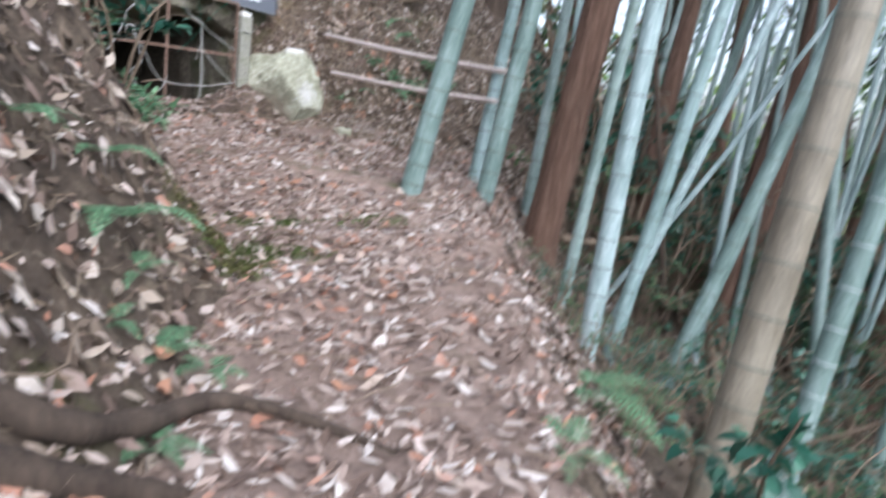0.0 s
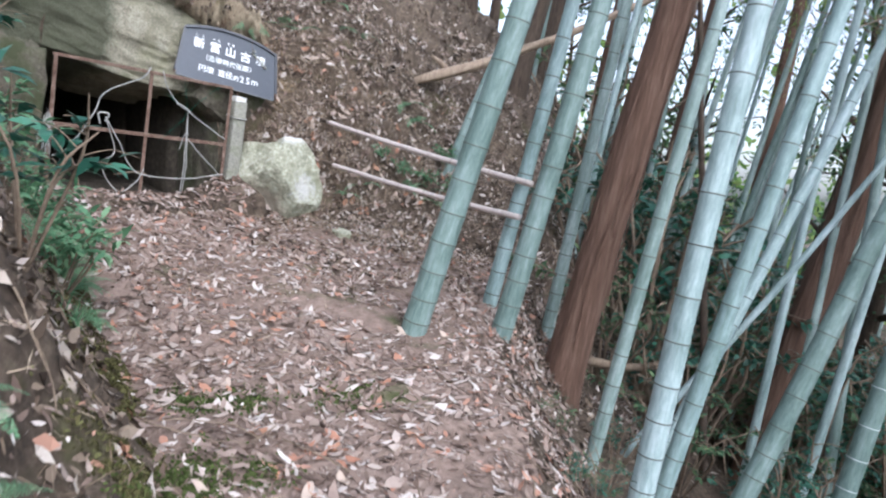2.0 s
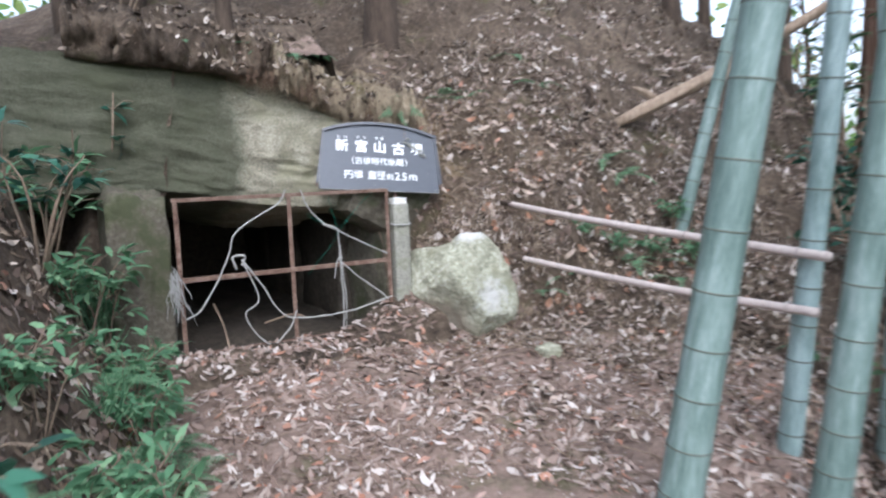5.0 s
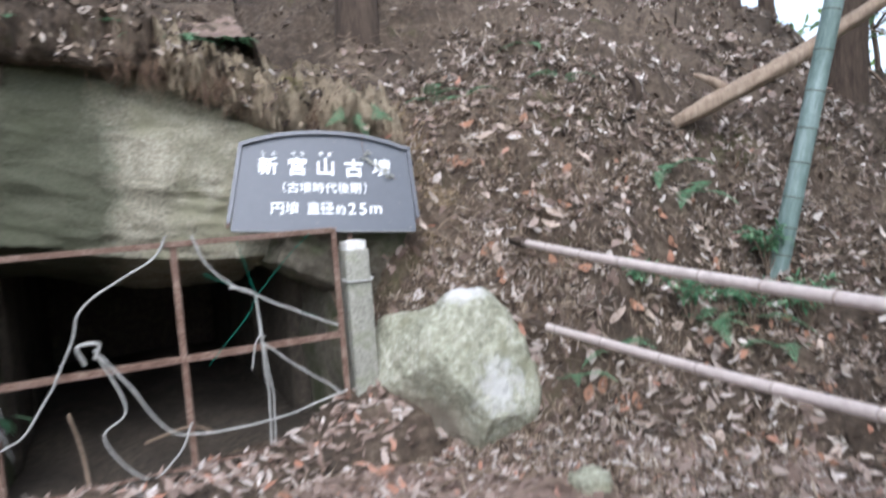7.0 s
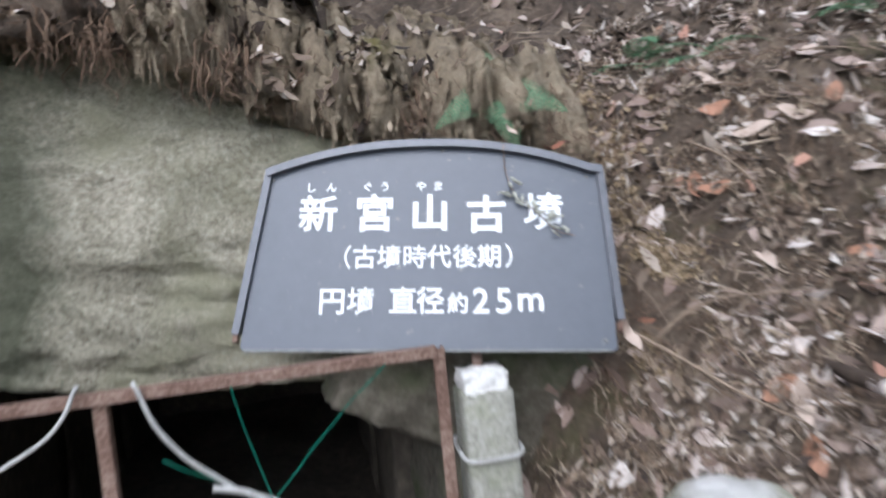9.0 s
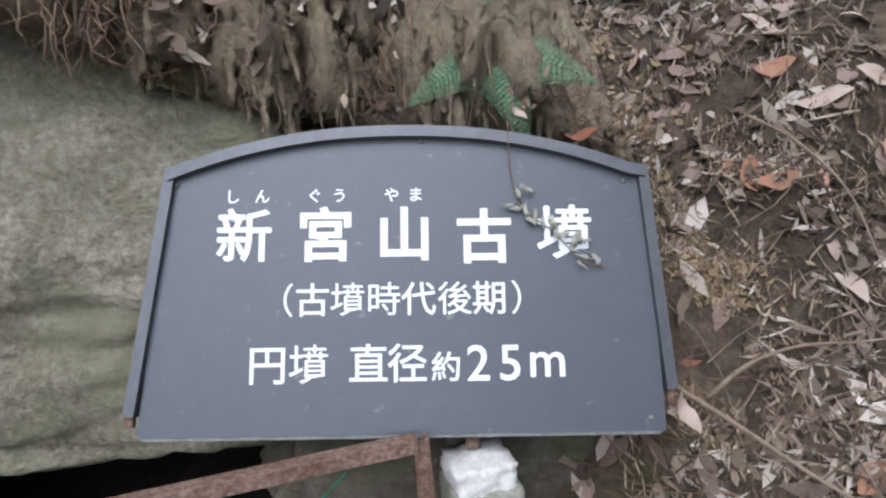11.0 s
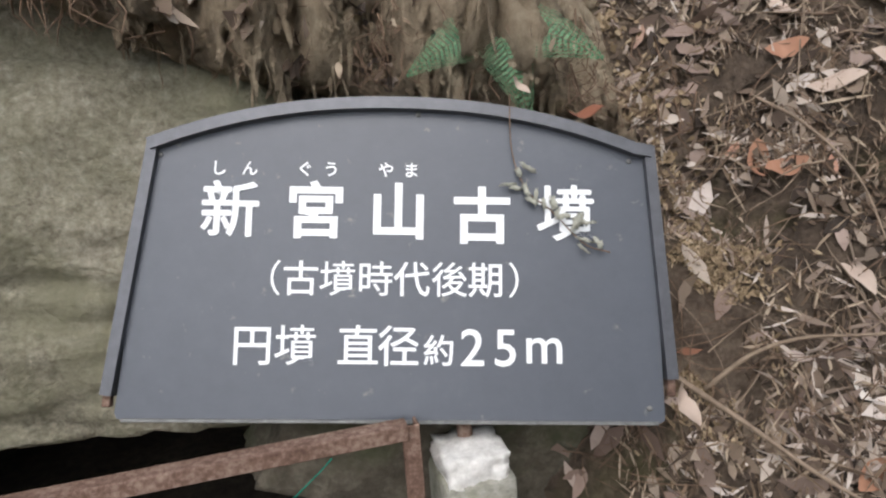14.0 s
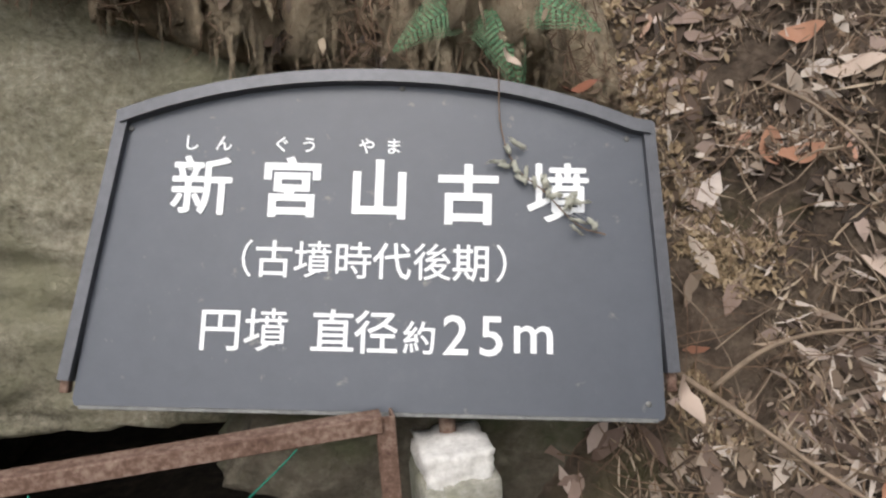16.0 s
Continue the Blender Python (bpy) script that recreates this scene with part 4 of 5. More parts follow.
# ---- trees ----
def trunk(name, x, y, lx, ly, r, mat, label, height=9.0, seed=1, sides=28, sink=0.3, strips=0):
    """A trunk with a flared foot and fluted bark; strips of loose bark on the near ones."""
    z0 = float(land(x, y))
    x0, y0 = x + lx * z0, y + ly * z0
    z0 = float(land(x0, y0))
    t = thing(name, label, "tree trunk", "trees among the bamboo", Matrix.Translation((x0, y0, z0)))
    bm, n = bmesh.new(), 60

    def axis(h):
        return Vector((lx * h + 0.03 * math.sin(h * 0.8 + seed), ly * h, h - sink))

    def girth(h):
        return r * (1 + 0.5 * math.exp(-h / 0.35) - 0.035 * h)

    tube_bm([axis(h) for h in np.linspace(0, height, n)], [girth(h) for h in np.linspace(0, height, n)], sides, bm=bm)
    for v in bm.verts:
        c = axis(v.co.z + sink)
        d = v.co - c
        a = math.atan2(d.y, d.x)
        k = noise.noise(Vector((math.cos(a) * 3.2, math.sin(a) * 3.2, v.co.z * 0.35 + seed * 9))) * 0.09 + noise.noise(Vector((math.cos(a) * 9, math.sin(a) * 9, v.co.z * 0.7 + seed))) * 0.08
        v.co += Vector((d.x, d.y, 0)) * k
    part("stem", bm, mat, t)
    rng_ = random.Random(int(seed * 10))
    for _ in range(strips):
        a, h0, L = rng_.uniform(math.pi, math.tau), rng_.uniform(0.2, 3.5), rng_.uniform(0.4, 1.3)
        bm, rows = bmesh.new(), []
        for k in range(9):
            h = h0 + L * k / 8
            w = 0.012 * math.sin(math.pi * (k + 0.6) / 9.2) + 0.003
            aa = a + 0.05 * math.sin(k * 0.9 + h0)
            o = Vector((math.cos(aa), math.sin(aa), 0))
            s_ = Vector((-o.y, o.x, 0))
            lift = 1.07 + (0.08 if k in (0, 8) else 0.0)
            c = axis(h) + o * girth(h) * lift
            rows.append([bm.verts.new(c + s_ * w), bm.verts.new(c + o * 0.008), bm.verts.new(c - s_ * w)])
        for u, q in zip(rows, rows[1:]):
            for k in range(2):
                bm.faces.new((u[k], u[k + 1], q[k + 1], q[k]))
        part("bark_strip", bm, mat, t)
    return t


trunk("cedar_trunk", 1.14, 6.95, 0.11, 0.0, 0.165, M_bark, "reddish brown fibrous cedar trunk at the path's edge", 9, 2, strips=26)
trunk("cedar_trunk", 2.66, 8.9, 0.07, 0.1, 0.12, M_bark, "slim reddish cedar trunk among bamboo", 9, 3, strips=8)
trunk("cedar_trunk", 3.85, 8.5, 0.09, 0.0, 0.2, M_bark, "orange-brown cedar trunk among bamboo", 9, 4, strips=10)



def fallen_log():
    """A barkless log: flattened, twisted grain, a torn lower end and a snapped side branch."""
    line = curve_points([(-0.98, 9.93, 2.2), (-0.5, 10.15, 2.42), (-0.1, 10.4, 2.62), (0.3, 10.6, 2.86), (0.9, 10.75, 3.2), (1.6, 11.0, 3.65), (2.8, 11.6, 4.5)], 90)
    t = thing("fallen_log", "bare tan fallen log lying up the mound", "log")
    bm = tube_bm(line, [0.03 + 0.04 * min(1, k / 10) - 0.0003 * k for k in range(91)], 22)
    for v in bm.verts:
        c = min(line, key=lambda q: (q - v.co).length_squared)
        d = v.co - c
        a = math.atan2(d.z, d.y)
        u = v.co.x * 1.6
        v.co = c + d * (1 + 0.2 * noise.noise(Vector((math.cos(a + u) * 1.6, math.sin(a + u) * 1.6, v.co.x * 1.2))) + 0.12 * noise.noise(Vector((math.cos(a + u) * 5, math.sin(a + u) * 5, v.co.x * 2.5))))
    part("stem", bm, M_log, t)
    for k, way in ((16, Vector((-0.25, -0.1, 0.16))), (40, Vector((0.02, -0.12, -0.14)))):
        p = line[k]
        part("branch_stub", tube_bm([p, p + way * 0.5 + Vector((0, 0, 0.02)), p + way], [0.05, 0.032, 0.014], 9), M_log, t, "snapped pale branch stub")
    return t


fallen_log()
stump = part("root_snag", tube_bm(curve_points([(-1.2, 9.75, 2.0), (-1.16, 9.72, 2.3), (-1.08, 9.7, 2.5), (-1.15, 9.66, 2.62)], 14), [0.075 - 0.0042 * k for k in range(15)], 9), M_darkbark)
tagged(stump, "dark snag of a root standing out of the mound", "root")


# ---- earth lip over the doorway ----
def earth_lip():
    line = curve_points([(-3.85, 6.1, 2.8), (-3.34, 6.62, 2.74), (-2.97, 7.04, 2.68), (-2.75, 7.46, 2.46), (-2.55, 7.7, 2.36), (-2.28, 7.86, 2.32), (-2.0, 8.15, 2.2)], 260)
    inward = Vector((-0.7, 0.71, 0))
    section = [(1.1, 0.0), (0.98, 0.4), (0.85, 0.5), (0.7, 0.47), (0.45, 0.38), (0.28, 0.27), (0.14, 0.16), (0.05, 0.1), (0.0, 0.04), (0.0, -0.02), (0.02, -0.08), (0.04, -0.13), (0.1, -0.15), (0.2, -0.12), (0.35, -0.08), (0.6, -0.2)]
    bm = bmesh.new()
    rows = []
    for i, p in enumerate(line):
        row = []
        for k, (d, h) in enumerate(section):
            q = p + inward * d + Vector((0, 0, h))
            edge = math.exp(-((k - 7.5) / 3.2) ** 2)
            q += (inward * (noise.noise(q * 3.5) * 0.2 + noise.noise(q * 11) * 0.1 + noise.noise(q * 31) * 0.04) + inward * noise.noise(Vector((q.x * 21, q.y * 21, q.z * 3))) * 0.13 + Vector((0, 0, noise.noise(q * 5 + Vector((9, 0, 0))) * 0.14 + noise.noise(q * 14) * 0.08 + noise.noise(q * 37) * 0.03))) * edge
            if k < 5:
                q.z = float(land(q.x, q.y)) + (-0.1, 0.02, 0.03, 0.04, 0.04)[k]
            fade = max(0.0, (i / len(line) - 0.82) / 0.18)
            q += (inward * 0.4 + Vector((0, 0, -0.06))) * fade * fade
            row.append(bm.verts.new(q))
        rows.append(row)
    for a, b in zip(rows, rows[1:]):
        for k in range(len(section) - 1):
            bm.faces.new((a[k], a[k + 1], b[k + 1], b[k]))
    bmesh.ops.recalc_face_normals(bm, faces=bm.faces[:])
    face = [[v.co.copy() for v in row] for row in rows]
    ob = part("earth_overhang", bm, M_lip)
    ob.data.materials.append(M_bank)
    for f in ob.data.polygons:
        if f.center.x + 0.25 * noise.noise(f.center * 6) + 0.15 * noise.noise(f.center * 19) < -2.9:
            f.material_index = 1
    tagged(ob, "crumbling brown earth overhanging the capstone and sign", "earth bank", kind="structure")
    me = ob.data
    keep = [f for f in me.polygons if f.normal.z > -0.3]
    rg = np.random.default_rng(6)
    pick = rg.choice(len(keep), 2600)
    pc = np.array([keep[i].center[:] for i in pick]) + rg.normal(0, 0.008, (2600, 3))
    pn = np.array([keep[i].normal[:] for i in pick])
    L = rg.uniform(0.01, 0.045, 2600)
    wide = np.where(rg.random(2600) < 0.8, rg.uniform(0.03, 0.06, 2600), rg.uniform(0.2, 0.4, 2600))
    tagged(leaf_cloud("overhang_litter", pc, pn, L, L * wide, M_fibre, 0.004, 0.4, 0.4, rg, 1.5), "dead leaves and fibres on the earth overhang", "leaf litter", kind="stuff")
    up = [f for f in me.polygons if f.normal.z > 0.1 and f.center.x < -2.5]
    pick = rg.choice(len(up), 1800)
    pc = np.array([up[i].center[:] for i in pick]) + rg.normal(0, 0.012, (1800, 3))
    L = rg.uniform(0.025, 0.085, 1800)
    tagged(leaf_cloud("overhang_leaves", pc, np.array([up[i].normal[:] for i in pick]), L, L * rg.uniform(0.25, 0.5, 1800), M_banklitter, 0.006, 0.5, 0.4, rg), "dead leaves lying on top of the earth overhang", "leaf litter", kind="stuff")
    rng = random.Random(5)
    bm = bmesh.new()
    for _ in range(900):
        i = int(len(face) * rng.uniform(0.36, 0.97))
        c = face[i][rng.choice((5, 6, 7, 8, 9, 9, 10, 10))] + inward * 0.03
        n = rng.uniform(0.03, 0.09) if rng.random() < 0.7 else rng.uniform(0.09, 0.16)
        r = rng.uniform(0.003, 0.008) if rng.random() < 0.65 else rng.uniform(0.008, 0.015)
        sway = Vector((rng.gauss(0, 0.002), rng.gauss(0, 0.002), 0))
        first = len(bm.verts)
        tube_bm([c + sway * k + Vector((0, 0, 0.03 - n * k / 8)) for k in range(9)], [r * g for g in (1.3, 1.2, 1.15, 1.0, 0.9, 0.75, 0.6, 0.42, 0.15)], 7, False, bm)
        bm.verts.ensure_lookup_table()
        for v in bm.verts[first:]:
            v.co += Vector((noise.noise(v.co * 80), noise.noise(v.co * 80 + Vector((7, 0, 0))), 0.7 * noise.noise(v.co * 70))) * r * 1.2
    tagged(part("hanging_earth", bm, M_lip), "ragged fingers of rooty earth hanging over the sign", "earth", kind="stuff")
    bm = bmesh.new()
    for _ in range(380):
        p = line[int(len(line) * rng.uniform(0.3, 0.99))] + inward * rng.uniform(-0.03, 0.12) + Vector((0, 0, rng.uniform(-0.1, 0.08)))
        n = rng.uniform(0.03, 0.1)
        q = [p + Vector((rng.gauss(0, 0.012) * k, rng.gauss(0, 0.012) * k, -n * k / 3)) for k in range(4)]
        r = rng.uniform(0.0008, 0.0025)
        tube_bm(q, [r, r * 0.9, r * 0.6, r * 0.2], 4, False, bm)
    tagged(part("root_fringe", bm, M_root), "fine brown roots hanging from the earth overhang", "roots", kind="stuff")


earth_lip()


# ---- twigs, root hairs and larger fallen leaves ----
def twigs(name, n, box, label, seed, lo=0.12, hi=0.5, r0=0.0015, r1=0.0045, mat=None):
    rng = np.random.default_rng(seed)
    p, nz = scatter(rng, n * 3, *box)
    bm = bmesh.new()
    for c, m in list(zip(p, nz))[:n]:
        d = np.cross(m, rng.normal(0, 1, 3))
        d /= np.linalg.norm(d)
        s = np.cross(m, d)
        L, bend = rng.uniform(lo, hi), rng.normal(0, 0.12)
        pts = [c + m * (0.008 + rng.uniform(0, 0.02)) + d * L * (u - 0.5) + s * L * bend * math.sin(u * 3.1) + m * 0.02 * rng.random() for u in (0, 0.25, 0.5, 0.75, 1)]
        r = rng.uniform(r0, r1)
        tube_bm([tuple(q) for q in pts], [r, r, r * 0.85, r * 0.7, r * 0.4], 4, False, bm)
    tagged(part(name, bm, mat or M_twig), label, "twigs", kind="stuff")


twigs("path_twigs", 260, (-2.6, 1.0, 0.6, 7.4), "thin dry twigs lying on the path", 3)
twigs("bank_twigs", 700, (-3.6, 1.0, 7.2, 10.5), "thin dry twigs and roots on the earth bank", 4, 0.1, 0.4, 0.0008, 0.003)
twigs("bank_tangle", 620, (-2.15, -1.2, 7.8, 8.9), "tangle of hair-thin roots and stalks on the cut earth", 14, 0.05, 0.2, 0.0006, 0.0016, M_root)
for ctrl, r, nm, lb in (([(-1.94, 7.95, 1.63), (-1.87, 7.98, 1.7), (-1.79, 8.02, 1.735), (-1.68, 8.08, 1.74), (-1.6, 8.16, 1.74)], 0.0045, "bare_root", "bare grey root arching out of the earth bank"),
                        ([(-1.99, 7.92, 1.66), (-1.86, 7.91, 1.6), (-1.72, 7.9, 1.53), (-1.58, 7.93, 1.46)], 0.0055, "fallen_branch", "dry brown branch leaning on the earth bank"),
                        ([(-1.98, 8.42, 2.16), (-1.86, 8.36, 2.1), (-1.74, 8.26, 2.0), (-1.66, 8.14, 1.86)], 0.004, "fallen_branch", "dry brown branch leaning on the earth bank")):
    pts = [Vector(q) for q in curve_points(ctrl, 24)]
    pts = [Vector((q.x, q.y, max(q.z, float(rough_land(np.array([q.x]), np.array([q.y]))[0]) + r))) for q in pts]
    tagged(part(nm, tube_bm(pts, [r * (1.15 - 0.03 * k) for k in range(len(pts))], 7), M_twig), lb, "branch" if "branch" in nm else "root")
rng = np.random.default_rng(21)
for nm, n, box in (("bank_fibres", 26000, (-3.6, 0.6, 7.0, 10.5)), ("side_bank_fibres", 9000, (-3.4, -0.4, 0.8, 6.3))):
    p, nz = scatter(rng, n, *box)
    L = rng.uniform(0.04, 0.16, len(p))
    bare = np.array([noise.noise(Vector(q) * 2.6) + 0.5 * noise.noise(Vector(q) * 7) for q in p]) > -0.02
    p, nz, L = p[bare], nz[bare], L[bare]
    tagged(leaf_cloud(nm, p, nz, L, L * rng.uniform(0.025, 0.06, len(p)), M_fibre, 0.01, 0.55, 0.4, rng), "dry root hairs and grass fibres over the earth bank", "root hairs", kind="stuff")


p, nz = scatter(rng, 60000, -2.6, 1.4, 7.5, 10.8)
thick = np.array([noise.noise(Vector(q) * 2.3 + Vector((1, 8, 0))) + 0.5 * noise.noise(Vector(q) * 6) for q in p]) > -0.1
p, nz = p[thick], nz[thick]
L = rng.uniform(0.03, 0.1, len(p))
tagged(leaf_cloud("bank_straw", p, nz, L, L * rng.uniform(0.06, 0.16, len(p)), M_straw, 0.008, 0.55, 0.5, rng, 1.1), "dry straw and shredded leaves hanging on the bank", "leaf litter", kind="stuff")
p, nz = scatter(rng, 90000, -2.6, -0.2, 7.4, 9.3)
thick = np.array([noise.noise(Vector(q) * 3.1 + Vector((5, 0, 0))) + 0.6 * noise.noise(Vector(q) * 8) for q in p]) > -0.05
p, nz = p[thick], nz[thick]
L = rng.uniform(0.015, 0.07, len(p))
tagged(leaf_cloud("bank_root_mat", p, nz, L, L * rng.uniform(0.04, 0.12, len(p)), M_fibre, 0.008, 0.6, 0.4, rng, 1.6), "matted golden brown rootlets on the cut earth beside the sign", "root hairs", kind="stuff")
q = rng.random(4500)[:, None]
q = np.array([[-2.86, 8.42]]) * (1 - q) + np.array([[-2.2, 8.34]]) * q + rng.normal(0, 0.07, (4500, 2))
L = rng.uniform(0.008, 0.03, 4500)
q2 = rng.random((5200, 1))
q2 = np.array([[-2.05, 8.3]]) * (1 - q2) + np.array([[-1.93, 7.98]]) * q2 + rng.normal(0, 0.06, (5200, 2))
q2 = q2[np.array([noise.noise(Vector((*q, 0)) * 9) + 0.6 * noise.noise(Vector((*q, 2)) * 26) for q in q2]) > 0.02]
L2 = rng.uniform(0.008, 0.03, len(q2))
tagged(leaf_cloud("golden_soil", np.stack([q2[:, 0], q2[:, 1], rough_land(q2[:, 0].copy(), q2[:, 1].copy())], 1), land_normals(q2[:, 0], q2[:, 1]), L2, L2 * rng.uniform(0.12, 0.4, len(q2)), M_clay, 0.008, 0.8, 0.3, rng, 1.4), "crumbling golden brown soil beside the sign's edge", "soil", kind="stuff")
tagged(leaf_cloud("clay_streak", np.stack([q[:, 0], q[:, 1], rough_land(q[:, 0].copy(), q[:, 1].copy())], 1), land_normals(q[:, 0], q[:, 1]), L, L * 0.7, M_clay, 0.012, 0.8, 0.3, rng), "bare streak of crumbling tan clay above the sign", "clay", kind="stuff")


def root_beard(x, y, z, seed, n=60):
    """A clump of roots and earth hanging over the stone."""
    rg_, bm = random.Random(seed), bmesh.new()
    for _ in range(n):
        p0 = Vector((x + rg_.gauss(0, 0.05), y + rg_.gauss(0, 0.05), z + rg_.gauss(0, 0.02)))
        L_ = rg_.uniform(0.03, 0.15)
        r_ = rg_.uniform(0.001, 0.0035)
        tube_bm([p0 + Vector((rg_.gauss(0, 0.006) * k, rg_.gauss(0, 0.006) * k, -L_ * k / 4)) for k in range(5)], [r_, r_, r_ * 0.8, r_ * 0.5, r_ * 0.2], 5, False, bm)
    tagged(part("hanging_root_clump", bm, M_root), "brown clump of roots hanging over the capstone", "roots", "hanging root clumps", "stuff")


for k, (x, y, z) in enumerate(((-3.12, 6.98, 2.62), (-3.0, 7.12, 2.58), (-2.85, 7.34, 2.5), (-2.74, 7.66, 2.42), (-2.6, 7.83, 2.36), (-2.42, 7.92, 2.33))):
    root_beard(x, y, z, 60 + k)


def single_leaf(L, W, mat, seed):
    """One large fallen leaf with a midrib fold and a curled edge."""
    rng = random.Random(seed)
    bm = bmesh.new()
    rows = []
    for i in range(9):
        u = i / 8
        w = W * math.sin(math.pi * min(1, u * 0.97 + 0.02)) ** 0.8 * 0.5
        z = 0.25 * L * (u - 0.4) ** 2 + 0.01 * math.sin(u * 6 + seed)
        rows.append([bm.verts.new((-w, L * (u - 0.5), z + w * rng.uniform(0.2, 0.5))), bm.verts.new((0, L * (u - 0.5), z)), bm.verts.new((w, L * (u - 0.5), z + w * rng.uniform(0.1, 0.5)))])
    for a, b in zip(rows, rows[1:]):
        for k in range(2):
            bm.faces.new((a[k], a[k + 1], b[k + 1], b[k]))
    ob = part("fallen_leaf", bm, mat)
    return ob


def lay(proto, x, y, turn, m=None):
    n = Vector(land_normals(np.array([x]), np.array([y]))[0])
    z = float(rough_land(np.array([x]), np.array([y]))[0])
    q = n.to_track_quat("Z", "Y").to_matrix().to_4x4()
    q.translation = Vector((x, y, z)) + n * 0.012
    return copy_thing(proto, q @ pose(0, 0, 0, 0, 0, turn))


protos = [tagged(single_leaf(0.11, 0.048, M_leafpale, 1), "large pale dead leaf curled on the ground", "leaf", "large fallen leaves"),
          tagged(single_leaf(0.095, 0.05, M_leafred, 2), "large reddish dead leaf curled on the ground", "leaf", "large fallen leaves"),
          tagged(single_leaf(0.13, 0.04, M_leafpale, 3), "large pale dead leaf curled on the ground", "leaf", "large fallen leaves")]
rr = random.Random(9)
for k in range(190):
    x, y = (rr.uniform(-2.3, 0.6), rr.uniform(0.9, 7.2)) if k < 75 else (rr.uniform(-2.0, 0.0), rr.uniform(7.9, 9.4))
    if bool(free_of_door(np.array([x]), np.array([y]))[0]):
        lay(protos[k % 3 if k % 5 else 1], x, y, rr.uniform(0, 360))
for o, (x, y) in zip(protos, ((-0.6, 2.5), (-1.0, 5.2), (-0.3, 3.4))):
    o.location = (x, y, float(rough_land(np.array([x]), np.array([y]))[0]) + 0.012)


red = tagged(single_leaf(0.085, 0.042, M_leafdark, 7), "orange-brown dead leaf resting on the sign's top edge", "leaf", "large fallen leaves")
red.matrix_world = SIGN @ pose(0.80, 0.542, 0.0, -58, 0, 0) @ pose(0, 0, 0, 0, 0, 100)
for x, y, a, sc in ((0.955, 0.035, 40, 0.8), (0.68, 0.585, 60, 0.4)):
    o = copy_thing(protos[0], SIGN @ pose(x, y, 0.016, 20, 30, a) @ Matrix.Diagonal((sc, sc, sc, 1)))


# ---- plants ----
def blades(name, rows, mat, parent=None):
    """Leaves with a given place, way, face, length and width as one mesh."""
    a = np.array([[*p, *d, *n, L, W] for p, d, n, L, W in rows], float)
    p, d, n, L, W = a[:, 0:3], a[:, 3:6], a[:, 6:9], a[:, 9:10], a[:, 10:11]
    d = d / np.linalg.norm(d, axis=1)[:, None]
    s = np.cross(d, n)
    s /= np.maximum(np.linalg.norm(s, axis=1), 1e-6)[:, None]
    n = np.cross(s, d)
    v = np.stack([p, p + d * L * 0.35 - s * W * 0.5 + n * W * 0.12, p + d * L * 0.35 + s * W * 0.5 + n * W * 0.12,
                  p + d * L * 0.7 - s * W * 0.38 + n * W * 0.05, p + d * L * 0.7 + s * W * 0.38 + n * W * 0.05, p + d * L - n * L * 0.12], 1).reshape(-1, 3)
    f = []
    for k in range(0, len(a) * 6, 6):
        f += [(k, k + 2, k + 1), (k + 1, k + 2, k + 4, k + 3), (k + 3, k + 4, k + 5)]
    ob = new(name, mesh_of(name, v.tolist(), f, mat))
    if parent:
        ob.parent = parent
    return ob


def fern(fronds, length, label, seed, mat=None):
    """Arching fronds: pinnae along the midrib, each set with small leaflets."""
    rng = random.Random(seed)
    t = thing("fern", label, "fern", "ferns on the banks")
    for i in range(fronds):
        az, rise = math.tau * (i + rng.uniform(-0.3, 0.3)) / fronds, rng.uniform(0.45, 0.95)
        L, rows = length * rng.uniform(0.75, 1.15), []
        for k in range(3, 20):
            u = k / 19
            p = Vector((math.cos(az) * L * u, math.sin(az) * L * u, L * (rise * u - 0.75 * u * u)))
            d = Vector((math.cos(az), math.sin(az), rise - 1.5 * u)).normalized()
            s = d.cross(Vector((0, 0, 1))).normalized()
            face = s.cross(d)
            w = L * 0.34 * (1 - u) ** 0.75 * min(1.0, u * 4) + 0.015 * L
            for e in (-1, 1):
                rib = (s * e + d * 0.35 - face * rng.uniform(0.0, 0.25)).normalized()
                across = rib.cross(face).normalized()
                steps = max(2, int(w / (L * 0.028)))
                for h in range(steps):
                    c = p + rib * w * (h + 0.3) / steps
                    m = L * 0.058 * (1 - 0.6 * h / steps)
                    for g in (-1, 1):
                        rows.append((c, across * g + rib * 0.6, face, m, m * 0.36))
        blades("frond", rows, mat or M_fern, t)
    return t


